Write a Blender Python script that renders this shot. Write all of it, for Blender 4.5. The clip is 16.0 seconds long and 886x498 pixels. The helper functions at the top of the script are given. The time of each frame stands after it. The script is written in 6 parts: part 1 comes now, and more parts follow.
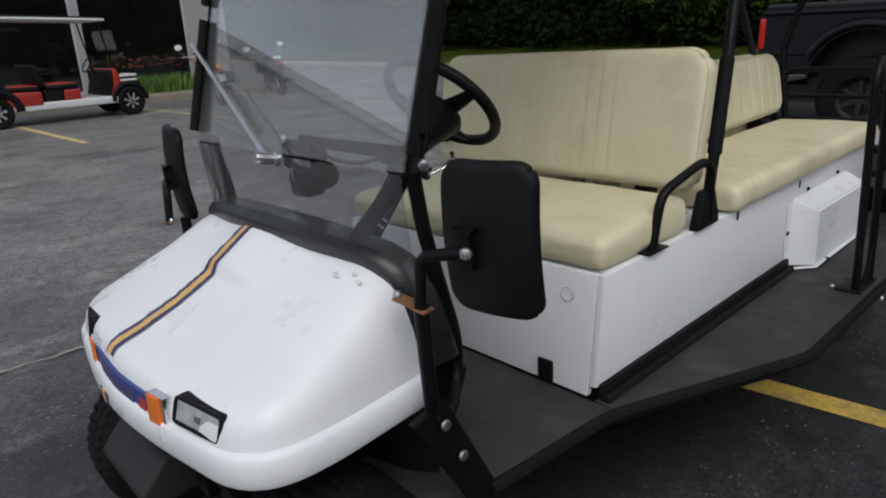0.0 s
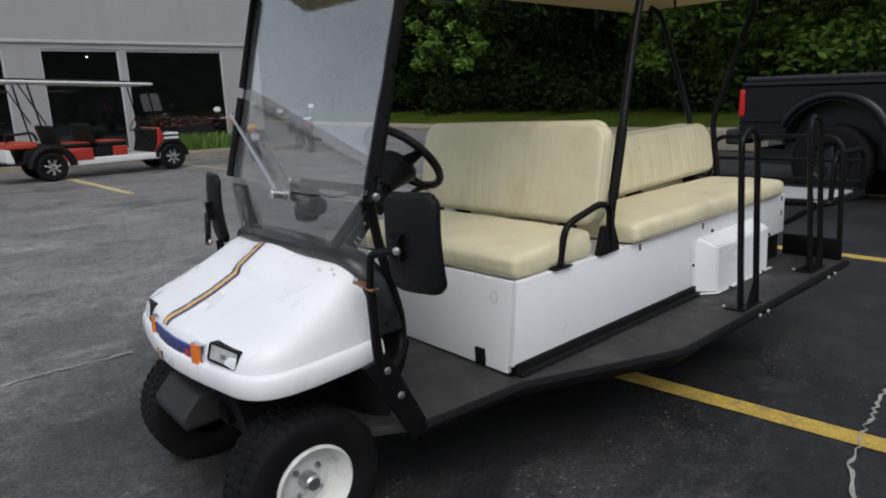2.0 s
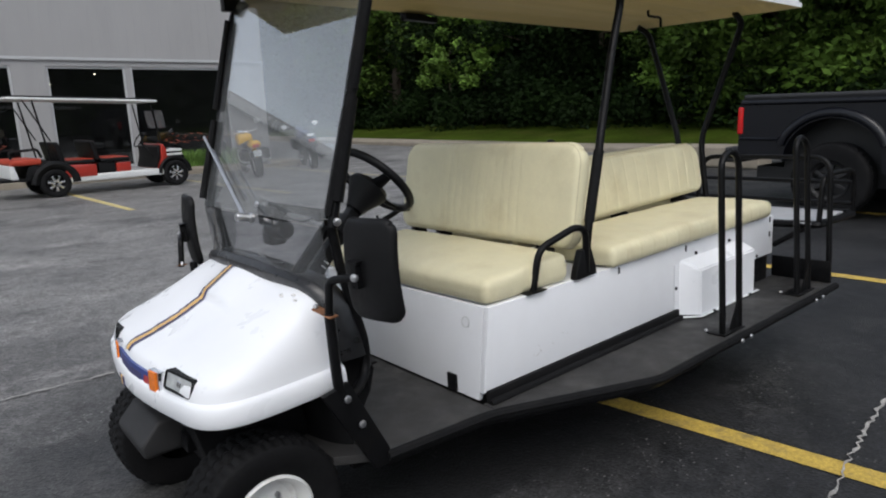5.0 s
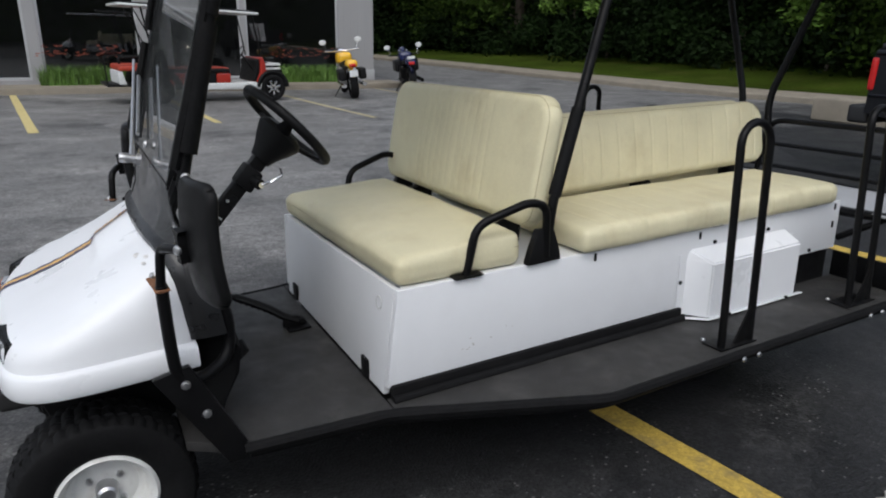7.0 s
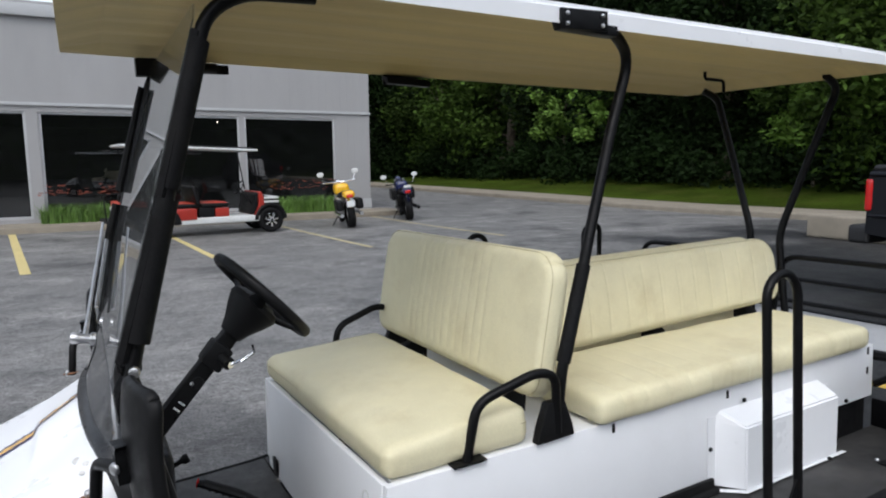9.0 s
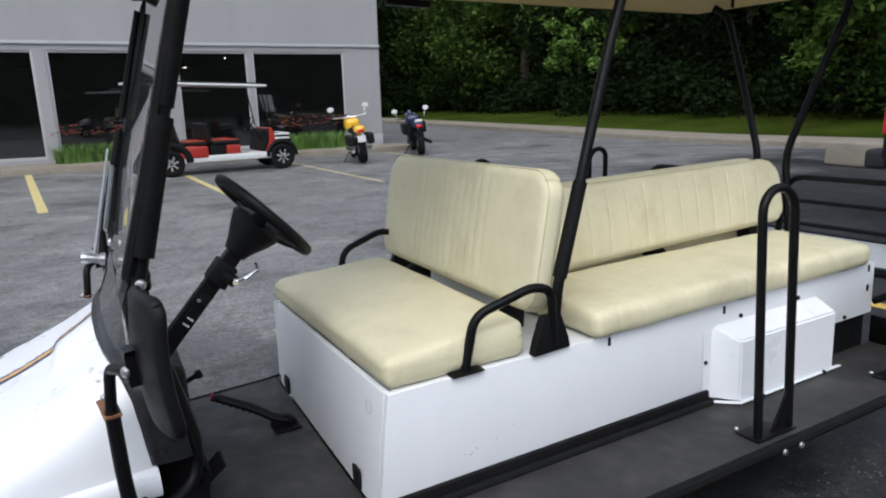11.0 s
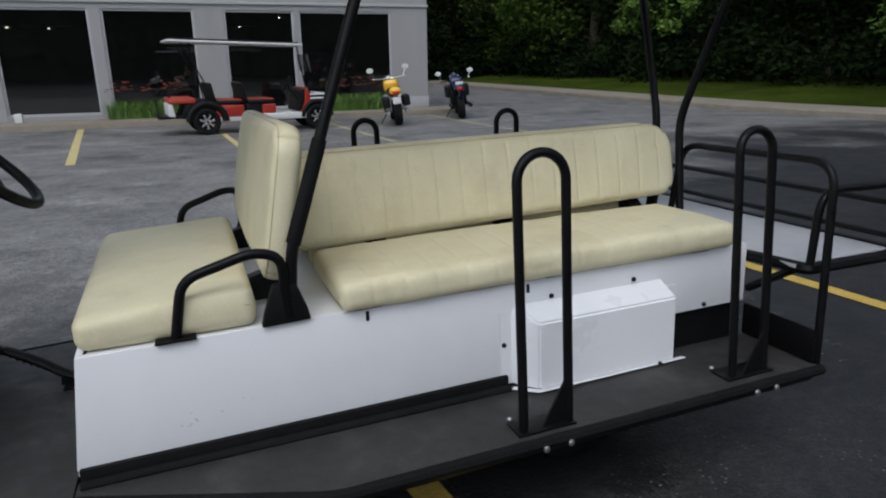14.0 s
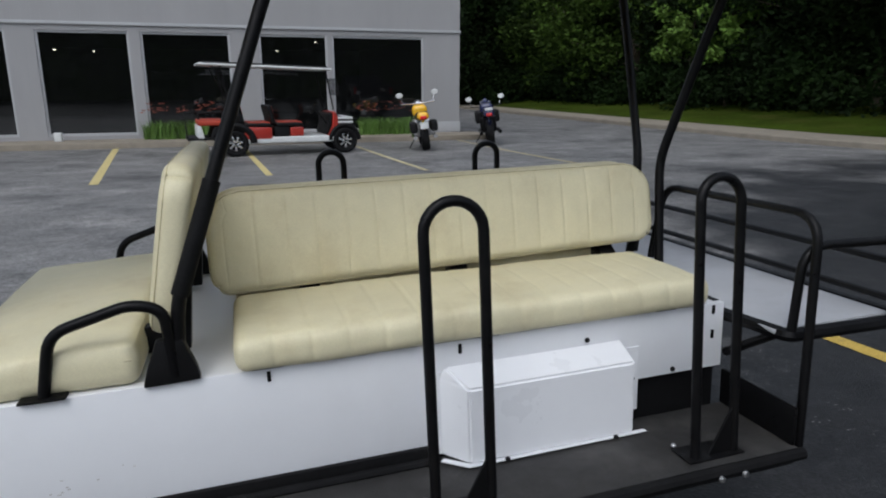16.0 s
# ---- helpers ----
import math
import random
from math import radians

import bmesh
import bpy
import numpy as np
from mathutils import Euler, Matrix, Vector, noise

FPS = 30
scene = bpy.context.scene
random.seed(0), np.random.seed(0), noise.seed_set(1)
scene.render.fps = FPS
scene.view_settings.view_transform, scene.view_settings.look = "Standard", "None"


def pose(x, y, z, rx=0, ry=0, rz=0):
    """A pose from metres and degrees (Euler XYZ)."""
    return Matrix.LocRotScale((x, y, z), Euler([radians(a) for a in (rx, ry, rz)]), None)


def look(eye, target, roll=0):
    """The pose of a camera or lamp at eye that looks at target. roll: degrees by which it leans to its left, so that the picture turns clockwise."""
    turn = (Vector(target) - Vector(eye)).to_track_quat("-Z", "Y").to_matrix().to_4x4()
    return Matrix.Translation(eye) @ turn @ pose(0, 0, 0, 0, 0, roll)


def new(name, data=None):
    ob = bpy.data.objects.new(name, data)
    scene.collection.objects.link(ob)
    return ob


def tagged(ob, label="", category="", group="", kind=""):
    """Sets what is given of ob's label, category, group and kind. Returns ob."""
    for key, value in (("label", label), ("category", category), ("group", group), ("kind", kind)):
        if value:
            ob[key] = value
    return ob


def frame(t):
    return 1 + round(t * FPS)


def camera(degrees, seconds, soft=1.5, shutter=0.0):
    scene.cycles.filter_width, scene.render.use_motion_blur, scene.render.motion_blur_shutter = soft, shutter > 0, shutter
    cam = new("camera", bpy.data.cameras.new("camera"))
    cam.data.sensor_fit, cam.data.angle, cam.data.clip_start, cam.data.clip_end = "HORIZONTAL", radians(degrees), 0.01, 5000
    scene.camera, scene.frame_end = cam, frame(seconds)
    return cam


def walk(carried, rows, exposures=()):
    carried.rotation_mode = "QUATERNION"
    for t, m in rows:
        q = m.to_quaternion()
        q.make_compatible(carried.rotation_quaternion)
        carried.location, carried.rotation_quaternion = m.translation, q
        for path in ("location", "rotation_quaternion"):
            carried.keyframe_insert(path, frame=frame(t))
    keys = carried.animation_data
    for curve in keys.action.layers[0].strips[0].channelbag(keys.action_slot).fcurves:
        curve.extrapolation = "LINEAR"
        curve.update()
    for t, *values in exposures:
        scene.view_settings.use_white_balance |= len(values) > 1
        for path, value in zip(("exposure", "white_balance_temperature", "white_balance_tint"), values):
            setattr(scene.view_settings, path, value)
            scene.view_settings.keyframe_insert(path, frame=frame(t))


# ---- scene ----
cam = camera(67.8, 16.0, soft=2.0)
PATH = [
    (0, (-1.318, -0.875, 1.312), (-0.05, 0.538, 0.68), -2.4),
    (0.5, (-1.439, -1.071, 1.31), (-0.184, 0.386, 0.758), -2.1),
    (1, (-1.513, -1.226, 1.332), (-0.227, 0.199, 0.772), -2.0),
    (1.5, (-1.553, -1.398, 1.347), (-0.278, 0.066, 0.865), -1.7),
    (2, (-1.593, -1.531, 1.358), (-0.348, -0.035, 0.898), -1.9),
    (2.5, (-1.608, -1.569, 1.361), (-0.371, -0.058, 0.933), -2.2),
    (3, (-1.594, -1.574, 1.363), (-0.35, -0.066, 0.941), -1.8),
    (3.5, (-1.588, -1.575, 1.364), (-0.332, -0.073, 0.957), -2.0),
    (4, (-1.586, -1.581, 1.365), (-0.291, -0.11, 0.965), -1.7),
    (6.5, (-0.933, -1.594, 1.398), (0.048, 0.071, 0.884), -0.3),
    (7, (-0.717, -1.603, 1.412), (0.203, 0.061, 0.792), 1.3),
    (7.5, (-0.619, -1.472, 1.489), (0.409, 0.219, 1.201), -0.4),
    (8, (-0.587, -1.391, 1.501), (0.372, 0.347, 1.251), 0.1),
    (10.5, (-0.58, -1.42, 1.485), (0.375, 0.296, 1.107), -0.4),
    (11, (-0.56, -1.45, 1.453), (0.339, 0.278, 0.997), -1.4),
    (11.5, (-0.503, -1.52, 1.431), (0.483, 0.15, 0.943), -1.4),
    (12, (-0.383, -1.558, 1.404), (0.663, 0.082, 0.938), -2.6),
    (12.5, (-0.196, -1.557, 1.389), (0.744, 0.125, 0.854), 1.3),
    (13, (-0.018, -1.578, 1.381), (0.861, 0.129, 0.821), -1.2),
    (13.5, (0.192, -1.659, 1.392), (0.927, 0.12, 0.85), 1.3),
    (14, (0.353, -1.694, 1.395), (1.036, 0.103, 0.843), -0.7),
    (14.5, (0.481, -1.621, 1.392), (1.084, 0.211, 0.862), -0.4),
    (15, (0.643, -1.546, 1.405), (1.229, 0.293, 0.885), -0.2),
    (15.5, (0.702, -1.568, 1.419), (1.275, 0.285, 0.931), 0.1),
    (16, (0.732, -1.588, 1.416), (1.31, 0.264, 0.932), 0.0),
]
# seconds, stops, kelvin, tint: it opens up as the white cowl leaves the middle, and turns cooler
EXPOSURE = [(0.0, 0.15, 6470, 9.5), (1.0, 0.12, 6470, 9.5), (1.5, 0.17, 6470, 9.5), (2.0, 0.4, 6470, 9.5), (2.5, 0.57, 6470, 9.5), (3.0, 0.66, 6470, 9.5), (4.0, 0.68, 6470, 9.5), (6.5, 0.5, 6370, 9.0), (7.0, 0.5, 6370, 9.0), (7.5, 0.78, 6370, 9.0), (8.0, 0.82, 6370, 9.0), (10.5, 0.85, 6170, 9.0), (11.0, 0.85, 6170, 9.0), (11.5, 0.76, 6170, 9.0), (12.0, 0.6, 6170, 9.0), (12.5, 0.42, 6170, 9.0), (14.0, 0.3, 6170, 9.0), (16.0, 0.38, 6170, 9.0)]
walk(cam, [(t, look(eye, target, roll)) for t, eye, target, roll in PATH], EXPOSURE)

# ---- light ----
world = bpy.data.worlds.new("world")
scene.world = world
world.use_nodes = True
wn = world.node_tree
wn.nodes.clear()
w_out = wn.nodes.new("ShaderNodeOutputWorld")
w_bg = wn.nodes.new("ShaderNodeBackground")
w_sky = wn.nodes.new("ShaderNodeTexSky")
w_sky.sky_type = "NISHITA"
w_sky.sun_disc = False
w_sky.sun_elevation = radians(53)
w_sky.sun_rotation = radians(215)
w_sky.air_density, w_sky.dust_density, w_sky.ozone_density = 1.0, 2.0, 1.0
w_hs = wn.nodes.new("ShaderNodeHueSaturation")
w_hs.inputs["Saturation"].default_value = 0.38
wn.links.new(w_sky.outputs[0], w_hs.inputs["Color"])
wn.links.new(w_hs.outputs[0], w_bg.inputs["Color"])
wn.links.new(w_bg.outputs[0], w_out.inputs["Surface"])
w_bg.inputs["Strength"].default_value = 0.15
sun = new("sun", bpy.data.lights.new("sun", "SUN"))
sun.data.energy, sun.data.angle, sun.data.color = 0.5, radians(35), (1.0, 0.98, 0.96)
sun.matrix_world = look((0, 0, 30), (10, 14, 30 - 23))


# ---- materials ----
def mat(name, color, rough=0.5, metal=0.0, vary=0.0, scale=8.0, fine=0.0, fscale=120.0, bump=0.0, bscale=200.0, rvar=0.0, spec=0.5, coat=0.0, dirt=None, dirt_amount=0.0, dirt_scale=3.0, rand=0.0, stretch=(1, 1, 1)):
    """A procedural surface: base colour with broad and fine variation, grain relief, uneven gloss and stains."""
    m = bpy.data.materials.new(name)
    m.use_nodes = True
    nt = m.node_tree
    b = nt.nodes["Principled BSDF"]
    b.inputs["Roughness"].default_value = rough
    b.inputs["Metallic"].default_value = metal
    b.inputs["Specular IOR Level"].default_value = spec
    b.inputs["Coat Weight"].default_value = coat
    tc = nt.nodes.new("ShaderNodeTexCoord")
    mp = nt.nodes.new("ShaderNodeMapping")
    mp.inputs["Scale"].default_value = stretch
    nt.links.new(tc.outputs["Object"], mp.inputs["Vector"])

    def noise_tex(sc, detail=4.0, rough_=0.6):
        n = nt.nodes.new("ShaderNodeTexNoise")
        n.inputs["Scale"].default_value, n.inputs["Detail"].default_value, n.inputs["Roughness"].default_value = sc, detail, rough_
        nt.links.new(mp.outputs[0], n.inputs["Vector"])
        return n

    def mul(col_socket, fac_socket, amount):
        r = nt.nodes.new("ShaderNodeMapRange")
        r.inputs["From Min"].default_value, r.inputs["From Max"].default_value = 0.25, 0.75
        r.inputs["To Min"].default_value, r.inputs["To Max"].default_value = 1 - amount, 1 + amount
        nt.links.new(fac_socket, r.inputs["Value"])
        x = nt.nodes.new("ShaderNodeMix")
        x.data_type, x.blend_type = "RGBA", "MULTIPLY"
        x.inputs["Factor"].default_value = 1.0
        nt.links.new(col_socket, x.inputs[6])
        nt.links.new(r.outputs[0], x.inputs[7])
        return x.outputs[2]

    rgb = nt.nodes.new("ShaderNodeRGB")
    rgb.outputs[0].default_value = (*color, 1)
    col = rgb.outputs[0]
    n1 = noise_tex(scale)
    if vary:
        col = mul(col, n1.outputs["Fac"], vary)
    if fine:
        col = mul(col, noise_tex(fscale, 2.0).outputs["Fac"], fine)
    if rand:
        oi = nt.nodes.new("ShaderNodeObjectInfo")
        gi = nt.nodes.new("ShaderNodeNewGeometry")
        ad = nt.nodes.new("ShaderNodeMath")
        ad.operation = "ADD"
        nt.links.new(oi.outputs["Random"], ad.inputs[0])
        nt.links.new(gi.outputs["Random Per Island"], ad.inputs[1])
        hf = nt.nodes.new("ShaderNodeMath")
        hf.operation = "MULTIPLY"
        hf.inputs[1].default_value = 0.5
        nt.links.new(ad.outputs[0], hf.inputs[0])
        col = mul(col, hf.outputs[0], rand)
    if dirt:
        dn = noise_tex(dirt_scale, 6.0, 0.65)
        r = nt.nodes.new("ShaderNodeMapRange")
        r.inputs["From Min"].default_value, r.inputs["From Max"].default_value = 0.52, 0.72
        r.inputs["To Max"].default_value = dirt_amount
        nt.links.new(dn.outputs["Fac"], r.inputs["Value"])
        x = nt.nodes.new("ShaderNodeMix")
        x.data_type = "RGBA"
        nt.links.new(r.outputs[0], x.inputs["Factor"])
        nt.links.new(col, x.inputs[6])
        x.inputs[7].default_value = (*dirt, 1)
        col = x.outputs[2]
    nt.links.new(col, b.inputs["Base Color"])
    if rvar:
        r = nt.nodes.new("ShaderNodeMapRange")
        r.inputs["From Min"].default_value, r.inputs["From Max"].default_value = 0.3, 0.7
        r.inputs["To Min"].default_value, r.inputs["To Max"].default_value = max(0.02, rough - rvar), min(1, rough + rvar)
        nt.links.new(noise_tex(scale * 2.3).outputs["Fac"], r.inputs["Value"])
        nt.links.new(r.outputs[0], b.inputs["Roughness"])
    if bump:
        bn = nt.nodes.new("ShaderNodeBump")
        bn.inputs["Strength"].default_value, bn.inputs["Distance"].default_value = bump, 0.004
        nt.links.new(noise_tex(bscale, 3.0).outputs["Fac"], bn.inputs["Height"])
        nt.links.new(bn.outputs[0], b.inputs["Normal"])
    return m


def glass(name, color, rough=0.0, alpha_tint=0.9, ior=1.49, haze=0.0):
    """A thin clear sheet: straight-through light with a real surface reflection."""
    m = bpy.data.materials.new(name)
    m.use_nodes = True
    nt = m.node_tree
    nt.nodes.clear()
    out = nt.nodes.new("ShaderNodeOutputMaterial")
    tr = nt.nodes.new("ShaderNodeBsdfTransparent")
    tr.inputs["Color"].default_value = (*[c * alpha_tint for c in color], 1)
    gl = nt.nodes.new("ShaderNodeBsdfGlossy")
    gl.inputs["Roughness"].default_value = rough
    lw = nt.nodes.new("ShaderNodeLayerWeight")
    lw.inputs["Blend"].default_value = 0.5
    pw = nt.nodes.new("ShaderNodeMath")
    pw.operation = "POWER"
    pw.inputs[1].default_value = 4.0
    nt.links.new(lw.outputs["Facing"], pw.inputs[0])
    f0 = ((ior - 1) / (ior + 1)) ** 2
    fr = nt.nodes.new("ShaderNodeMath")
    fr.operation = "MULTIPLY_ADD"
    fr.inputs[1].default_value, fr.inputs[2].default_value = 0.95 - f0, f0
    nt.links.new(pw.outputs[0], fr.inputs[0])
    mx = nt.nodes.new("ShaderNodeMixShader")
    nt.links.new(fr.outputs[0], mx.inputs[0])
    body_out = tr.outputs[0]
    if haze:
        df = nt.nodes.new("ShaderNodeBsdfDiffuse")
        df.inputs["Color"].default_value = (0.6, 0.62, 0.63, 1)
        tcn = nt.nodes.new("ShaderNodeTexCoord")
        nz = nt.nodes.new("ShaderNodeTexNoise")
        nz.inputs["Scale"].default_value = 5.0
        nz.inputs["Detail"].default_value = 5.0
        nt.links.new(tcn.outputs["Object"], nz.inputs["Vector"])
        mr = nt.nodes.new("ShaderNodeMapRange")
        mr.inputs["From Min"].default_value, mr.inputs["From Max"].default_value = 0.3, 0.75
        mr.inputs["To Min"].default_value, mr.inputs["To Max"].default_value = haze * 0.5, haze * 1.5
        nt.links.new(nz.outputs["Fac"], mr.inputs["Value"])
        hz = nt.nodes.new("ShaderNodeMixShader")
        nt.links.new(mr.outputs[0], hz.inputs[0])
        nt.links.new(tr.outputs[0], hz.inputs[1])
        nt.links.new(df.outputs[0], hz.inputs[2])
        body_out = hz.outputs[0]
    nt.links.new(body_out, mx.inputs[1])
    nt.links.new(gl.outputs[0], mx.inputs[2])
    nt.links.new(mx.outputs[0], out.inputs["Surface"])
    return m




def asphalt_mat():
    """Grey asphalt, darker near the cart and to its rear, with coarse stone grain, worn pale streaks and loose grit."""
    m = bpy.data.materials.new("asphalt")
    m.use_nodes = True
    nt = m.node_tree
    b = nt.nodes["Principled BSDF"]
    L = nt.links.new
    tc = nt.nodes.new("ShaderNodeTexCoord")

    def mapped(sc):
        mp = nt.nodes.new("ShaderNodeMapping")
        mp.inputs["Scale"].default_value = sc
        L(tc.outputs["Object"], mp.inputs["Vector"])
        return mp.outputs[0]

    def nz(sc, detail=4.0, rough=0.6, stretch=(1, 1, 1)):
        n = nt.nodes.new("ShaderNodeTexNoise")
        n.inputs["Scale"].default_value, n.inputs["Detail"].default_value, n.inputs["Roughness"].default_value = sc, detail, rough
        L(mapped(stretch), n.inputs["Vector"])
        return n.outputs["Fac"]

    def rng(v, a, c, lo, hi):
        r = nt.nodes.new("ShaderNodeMapRange")
        for k, q in zip(("From Min", "From Max", "To Min", "To Max"), (a, c, lo, hi)):
            r.inputs[k].default_value = q
        L(v, r.inputs["Value"])
        return r.outputs[0]

    def math_(op, a, c):
        n = nt.nodes.new("ShaderNodeMath")
        n.operation = op
        for k, q in enumerate((a, c)):
            if hasattr(q, "links"):
                L(q, n.inputs[k])
            else:
                n.inputs[k].default_value = q
        return n.outputs[0]

    def mix(f, a, c, blend="MIX"):
        x = nt.nodes.new("ShaderNodeMix")
        x.data_type, x.blend_type = "RGBA", blend
        for k, q in ((0, f), (6, a), (7, c)):
            if hasattr(q, "links"):
                L(q, x.inputs[k])
            elif k == 0:
                x.inputs[0].default_value = q
            else:
                x.inputs[k].default_value = (*q, 1)
        return x.outputs[2]

    sep = nt.nodes.new("ShaderNodeSeparateXYZ")
    L(tc.outputs["Object"], sep.inputs[0])
    edge = math_("ADD", sep.outputs["Y"], rng(nz(0.5), 0.3, 0.7, -1.6, 1.6))
    edge = math_("SUBTRACT", edge, rng(sep.outputs["X"], 2.2, 8.2, 0.0, 5.2))
    pale_mix = rng(edge, 0.7, 3.6, 0.0, 1.0)
    pale_mix = math_("MULTIPLY", pale_mix, rng(nz(0.35, 3.0), 0.3, 0.7, 0.75, 1.25))
    col = mix(pale_mix, (0.0145, 0.0148, 0.0157), (0.158, 0.154, 0.149))
    streak = rng(nz(0.9, 9.0, 0.76, (0.8, 1.25, 1)), 0.50, 0.63, 0.0, 0.72)
    col = mix(math_("MULTIPLY", streak, rng(edge, -0.2, 3.2, 0.05, 1.0)), col, (0.27, 0.26, 0.25))
    dark = rng(nz(0.7, 7.0, 0.70, (1.0, 1.0, 1)), 0.50, 0.66, 0.0, 0.75)
    col = mix(dark, col, (0.026, 0.026, 0.027))
    vor = nt.nodes.new("ShaderNodeTexVoronoi")
    vor.inputs["Scale"].default_value = 95.0
    L(mapped((1, 1, 1)), vor.inputs["Vector"])
    sp = nt.nodes.new("ShaderNodeSeparateColor")
    L(vor.outputs["Color"], sp.inputs[0])
    col = mix(1.0, col, rng(sp.outputs[0], 0.0, 1.0, 0.55, 1.55), "MULTIPLY")
    col = mix(1.0, col, rng(nz(14, 3.0), 0.3, 0.7, 0.75, 1.3), "MULTIPLY")
    # pale loose grit in drifts
    v2 = nt.nodes.new("ShaderNodeTexVoronoi")
    v2.inputs["Scale"].default_value = 58.0
    L(mapped((0.8, 1.2, 1)), v2.inputs["Vector"])
    s2 = nt.nodes.new("ShaderNodeSeparateColor")
    L(v2.outputs["Color"], s2.inputs[0])
    pick = rng(s2.outputs[1], 0.80, 0.86, 0.0, 1.0)
    near = rng(v2.outputs["Distance"], 0.20, 0.34, 1.0, 0.0)
    drift = rng(nz(1.9, 5.0, 0.65, (0.9, 1.1, 1)), 0.48, 0.64, 0.0, 0.85)
    grit = math_("MULTIPLY", math_("MULTIPLY", pick, near), math_("MULTIPLY", drift, rng(edge, -2.5, 1.5, 0.22, 0.9)))
    col = mix(grit, col, (0.42, 0.41, 0.39))
    L(col, b.inputs["Base Color"])
    L(rng(nz(2.2), 0.3, 0.7, 0.42, 0.66), b.inputs["Roughness"])
    b.inputs["Specular IOR Level"].default_value = 0.45
    bn = nt.nodes.new("ShaderNodeBump")
    bn.inputs["Strength"].default_value, bn.inputs["Distance"].default_value = 0.6, 0.004
    L(vor.outputs["Distance"], bn.inputs["Height"])
    L(bn.outputs[0], b.inputs["Normal"])
    return m


M_ASPHALT = asphalt_mat()
M_WHITE = mat("white_gelcoat", (0.80, 0.81, 0.83), 0.32, vary=0.03, scale=3, rvar=0.08, bump=0.03, bscale=60, dirt=(0.70, 0.69, 0.67), dirt_amount=0.05, dirt_scale=2.2)
M_PANEL = mat("white_painted_sheet", (0.78, 0.79, 0.81), 0.38, vary=0.03, scale=4, rvar=0.08, bump=0.04, bscale=40, dirt=(0.62, 0.61, 0.60), dirt_amount=0.12, dirt_scale=3)
M_VINYL = mat("cream_vinyl", (0.71, 0.655, 0.44), 0.48, vary=0.07, scale=5, fine=0.05, fscale=220, bump=0.25, bscale=420, rvar=0.08, dirt=(0.46, 0.37, 0.19), dirt_amount=0.35, dirt_scale=4.5)
M_TUBE = mat("black_painted_steel", (0.0045, 0.0045, 0.005), 0.40, vary=0.3, scale=14, rvar=0.14, bump=0.1, bscale=90, dirt=(0.02, 0.018, 0.016), dirt_amount=0.25, dirt_scale=9, spec=0.17)
M_RUBBER = mat("black_rubber", (0.0075, 0.0075, 0.008), 0.7, vary=0.3, scale=10, fine=0.25, fscale=120, bump=0.3, bscale=180, rvar=0.1, dirt=(0.022, 0.020, 0.018), dirt_amount=0.25, dirt_scale=6, spec=0.13)
M_MAT = mat("floor_mat_rubber", (0.030, 0.0288, 0.028), 0.58, vary=0.3, scale=5, fine=0.25, fscale=160, bump=0.4, bscale=240, rvar=0.12, dirt=(0.085, 0.08, 0.074), dirt_amount=0.4, dirt_scale=5, spec=0.45)
M_PLASTIC = mat("black_plastic", (0.007, 0.007, 0.0075), 0.48, vary=0.2, scale=9, bump=0.2, bscale=260, rvar=0.1, spec=0.18)
M_TAN = mat("tan_roof_liner", (0.68, 0.54, 0.26), 0.6, vary=0.12, scale=2, fine=0.06, fscale=60, bump=0.15, bscale=120, stretch=(0.25, 6, 1))
M_CHROME = mat("chrome", (0.75, 0.75, 0.76), 0.16, 1.0, vary=0.1, scale=20, rvar=0.08)
M_ALU = mat("dull_aluminium", (0.55, 0.55, 0.56), 0.38, 1.0, vary=0.15, scale=30, rvar=0.1)
M_RUST = mat("rusted_steel", (0.19, 0.085, 0.04), 0.8, vary=0.4, scale=40, bump=0.4, bscale=150)
M_RIM = mat("white_wheel_paint", (0.70, 0.70, 0.68), 0.42, vary=0.08, scale=12, dirt=(0.25, 0.2, 0.15), dirt_amount=0.4, dirt_scale=14)
M_ORANGE = mat("orange_lens", (0.80, 0.20, 0.02), 0.22, vary=0.15, scale=60, bump=0.4, bscale=160)
M_LENS = mat("clear_lamp_lens", (0.62, 0.64, 0.64), 0.12, 0.4, vary=0.25, scale=30, bump=0.5, bscale=90)
M_BLUE = mat("blue_plate", (0.025, 0.05, 0.22), 0.35, vary=0.15, scale=20)
M_REDMARK = mat("red_mark", (0.45, 0.03, 0.03), 0.4, vary=0.1, scale=20)
M_GOLD = mat("gold_stripe", (0.74, 0.46, 0.14), 0.4, vary=0.1, scale=15)
M_NAVY = mat("navy_stripe", (0.045, 0.04, 0.12), 0.4, vary=0.15, scale=15)
# extra haze and high ior also stand in for the bright reflected sky
M_PLEXI = glass("windshield_sheet", (0.93, 0.95, 0.96), 0.012, 0.96, 2.3, haze=0.085)
M_PLEXI_LOW = glass("scuffed_sheet", (0.9, 0.91, 0.93), 0.03, 0.93, 1.45, haze=0.035)
M_TRIM = mat("shiny_black_trim", (0.010, 0.010, 0.011), 0.33, vary=0.3, scale=9, bump=0.12, bscale=60, rvar=0.1, dirt=(0.05, 0.048, 0.045), dirt_amount=0.25, dirt_scale=8)
M_SCUFF = mat("scuffed_gelcoat", (0.62, 0.61, 0.60), 0.7, vary=0.3, scale=60)
M_SIDING = mat("grey_metal_siding", (0.30, 0.297, 0.298), 0.55, vary=0.05, scale=1.2, rvar=0.08, dirt=(0.23, 0.23, 0.235), dirt_amount=0.25, dirt_scale=1.5, stretch=(1, 1, 0.3))
M_FRAME = mat("pale_window_frame", (0.40, 0.405, 0.415), 0.5, vary=0.06, scale=4)
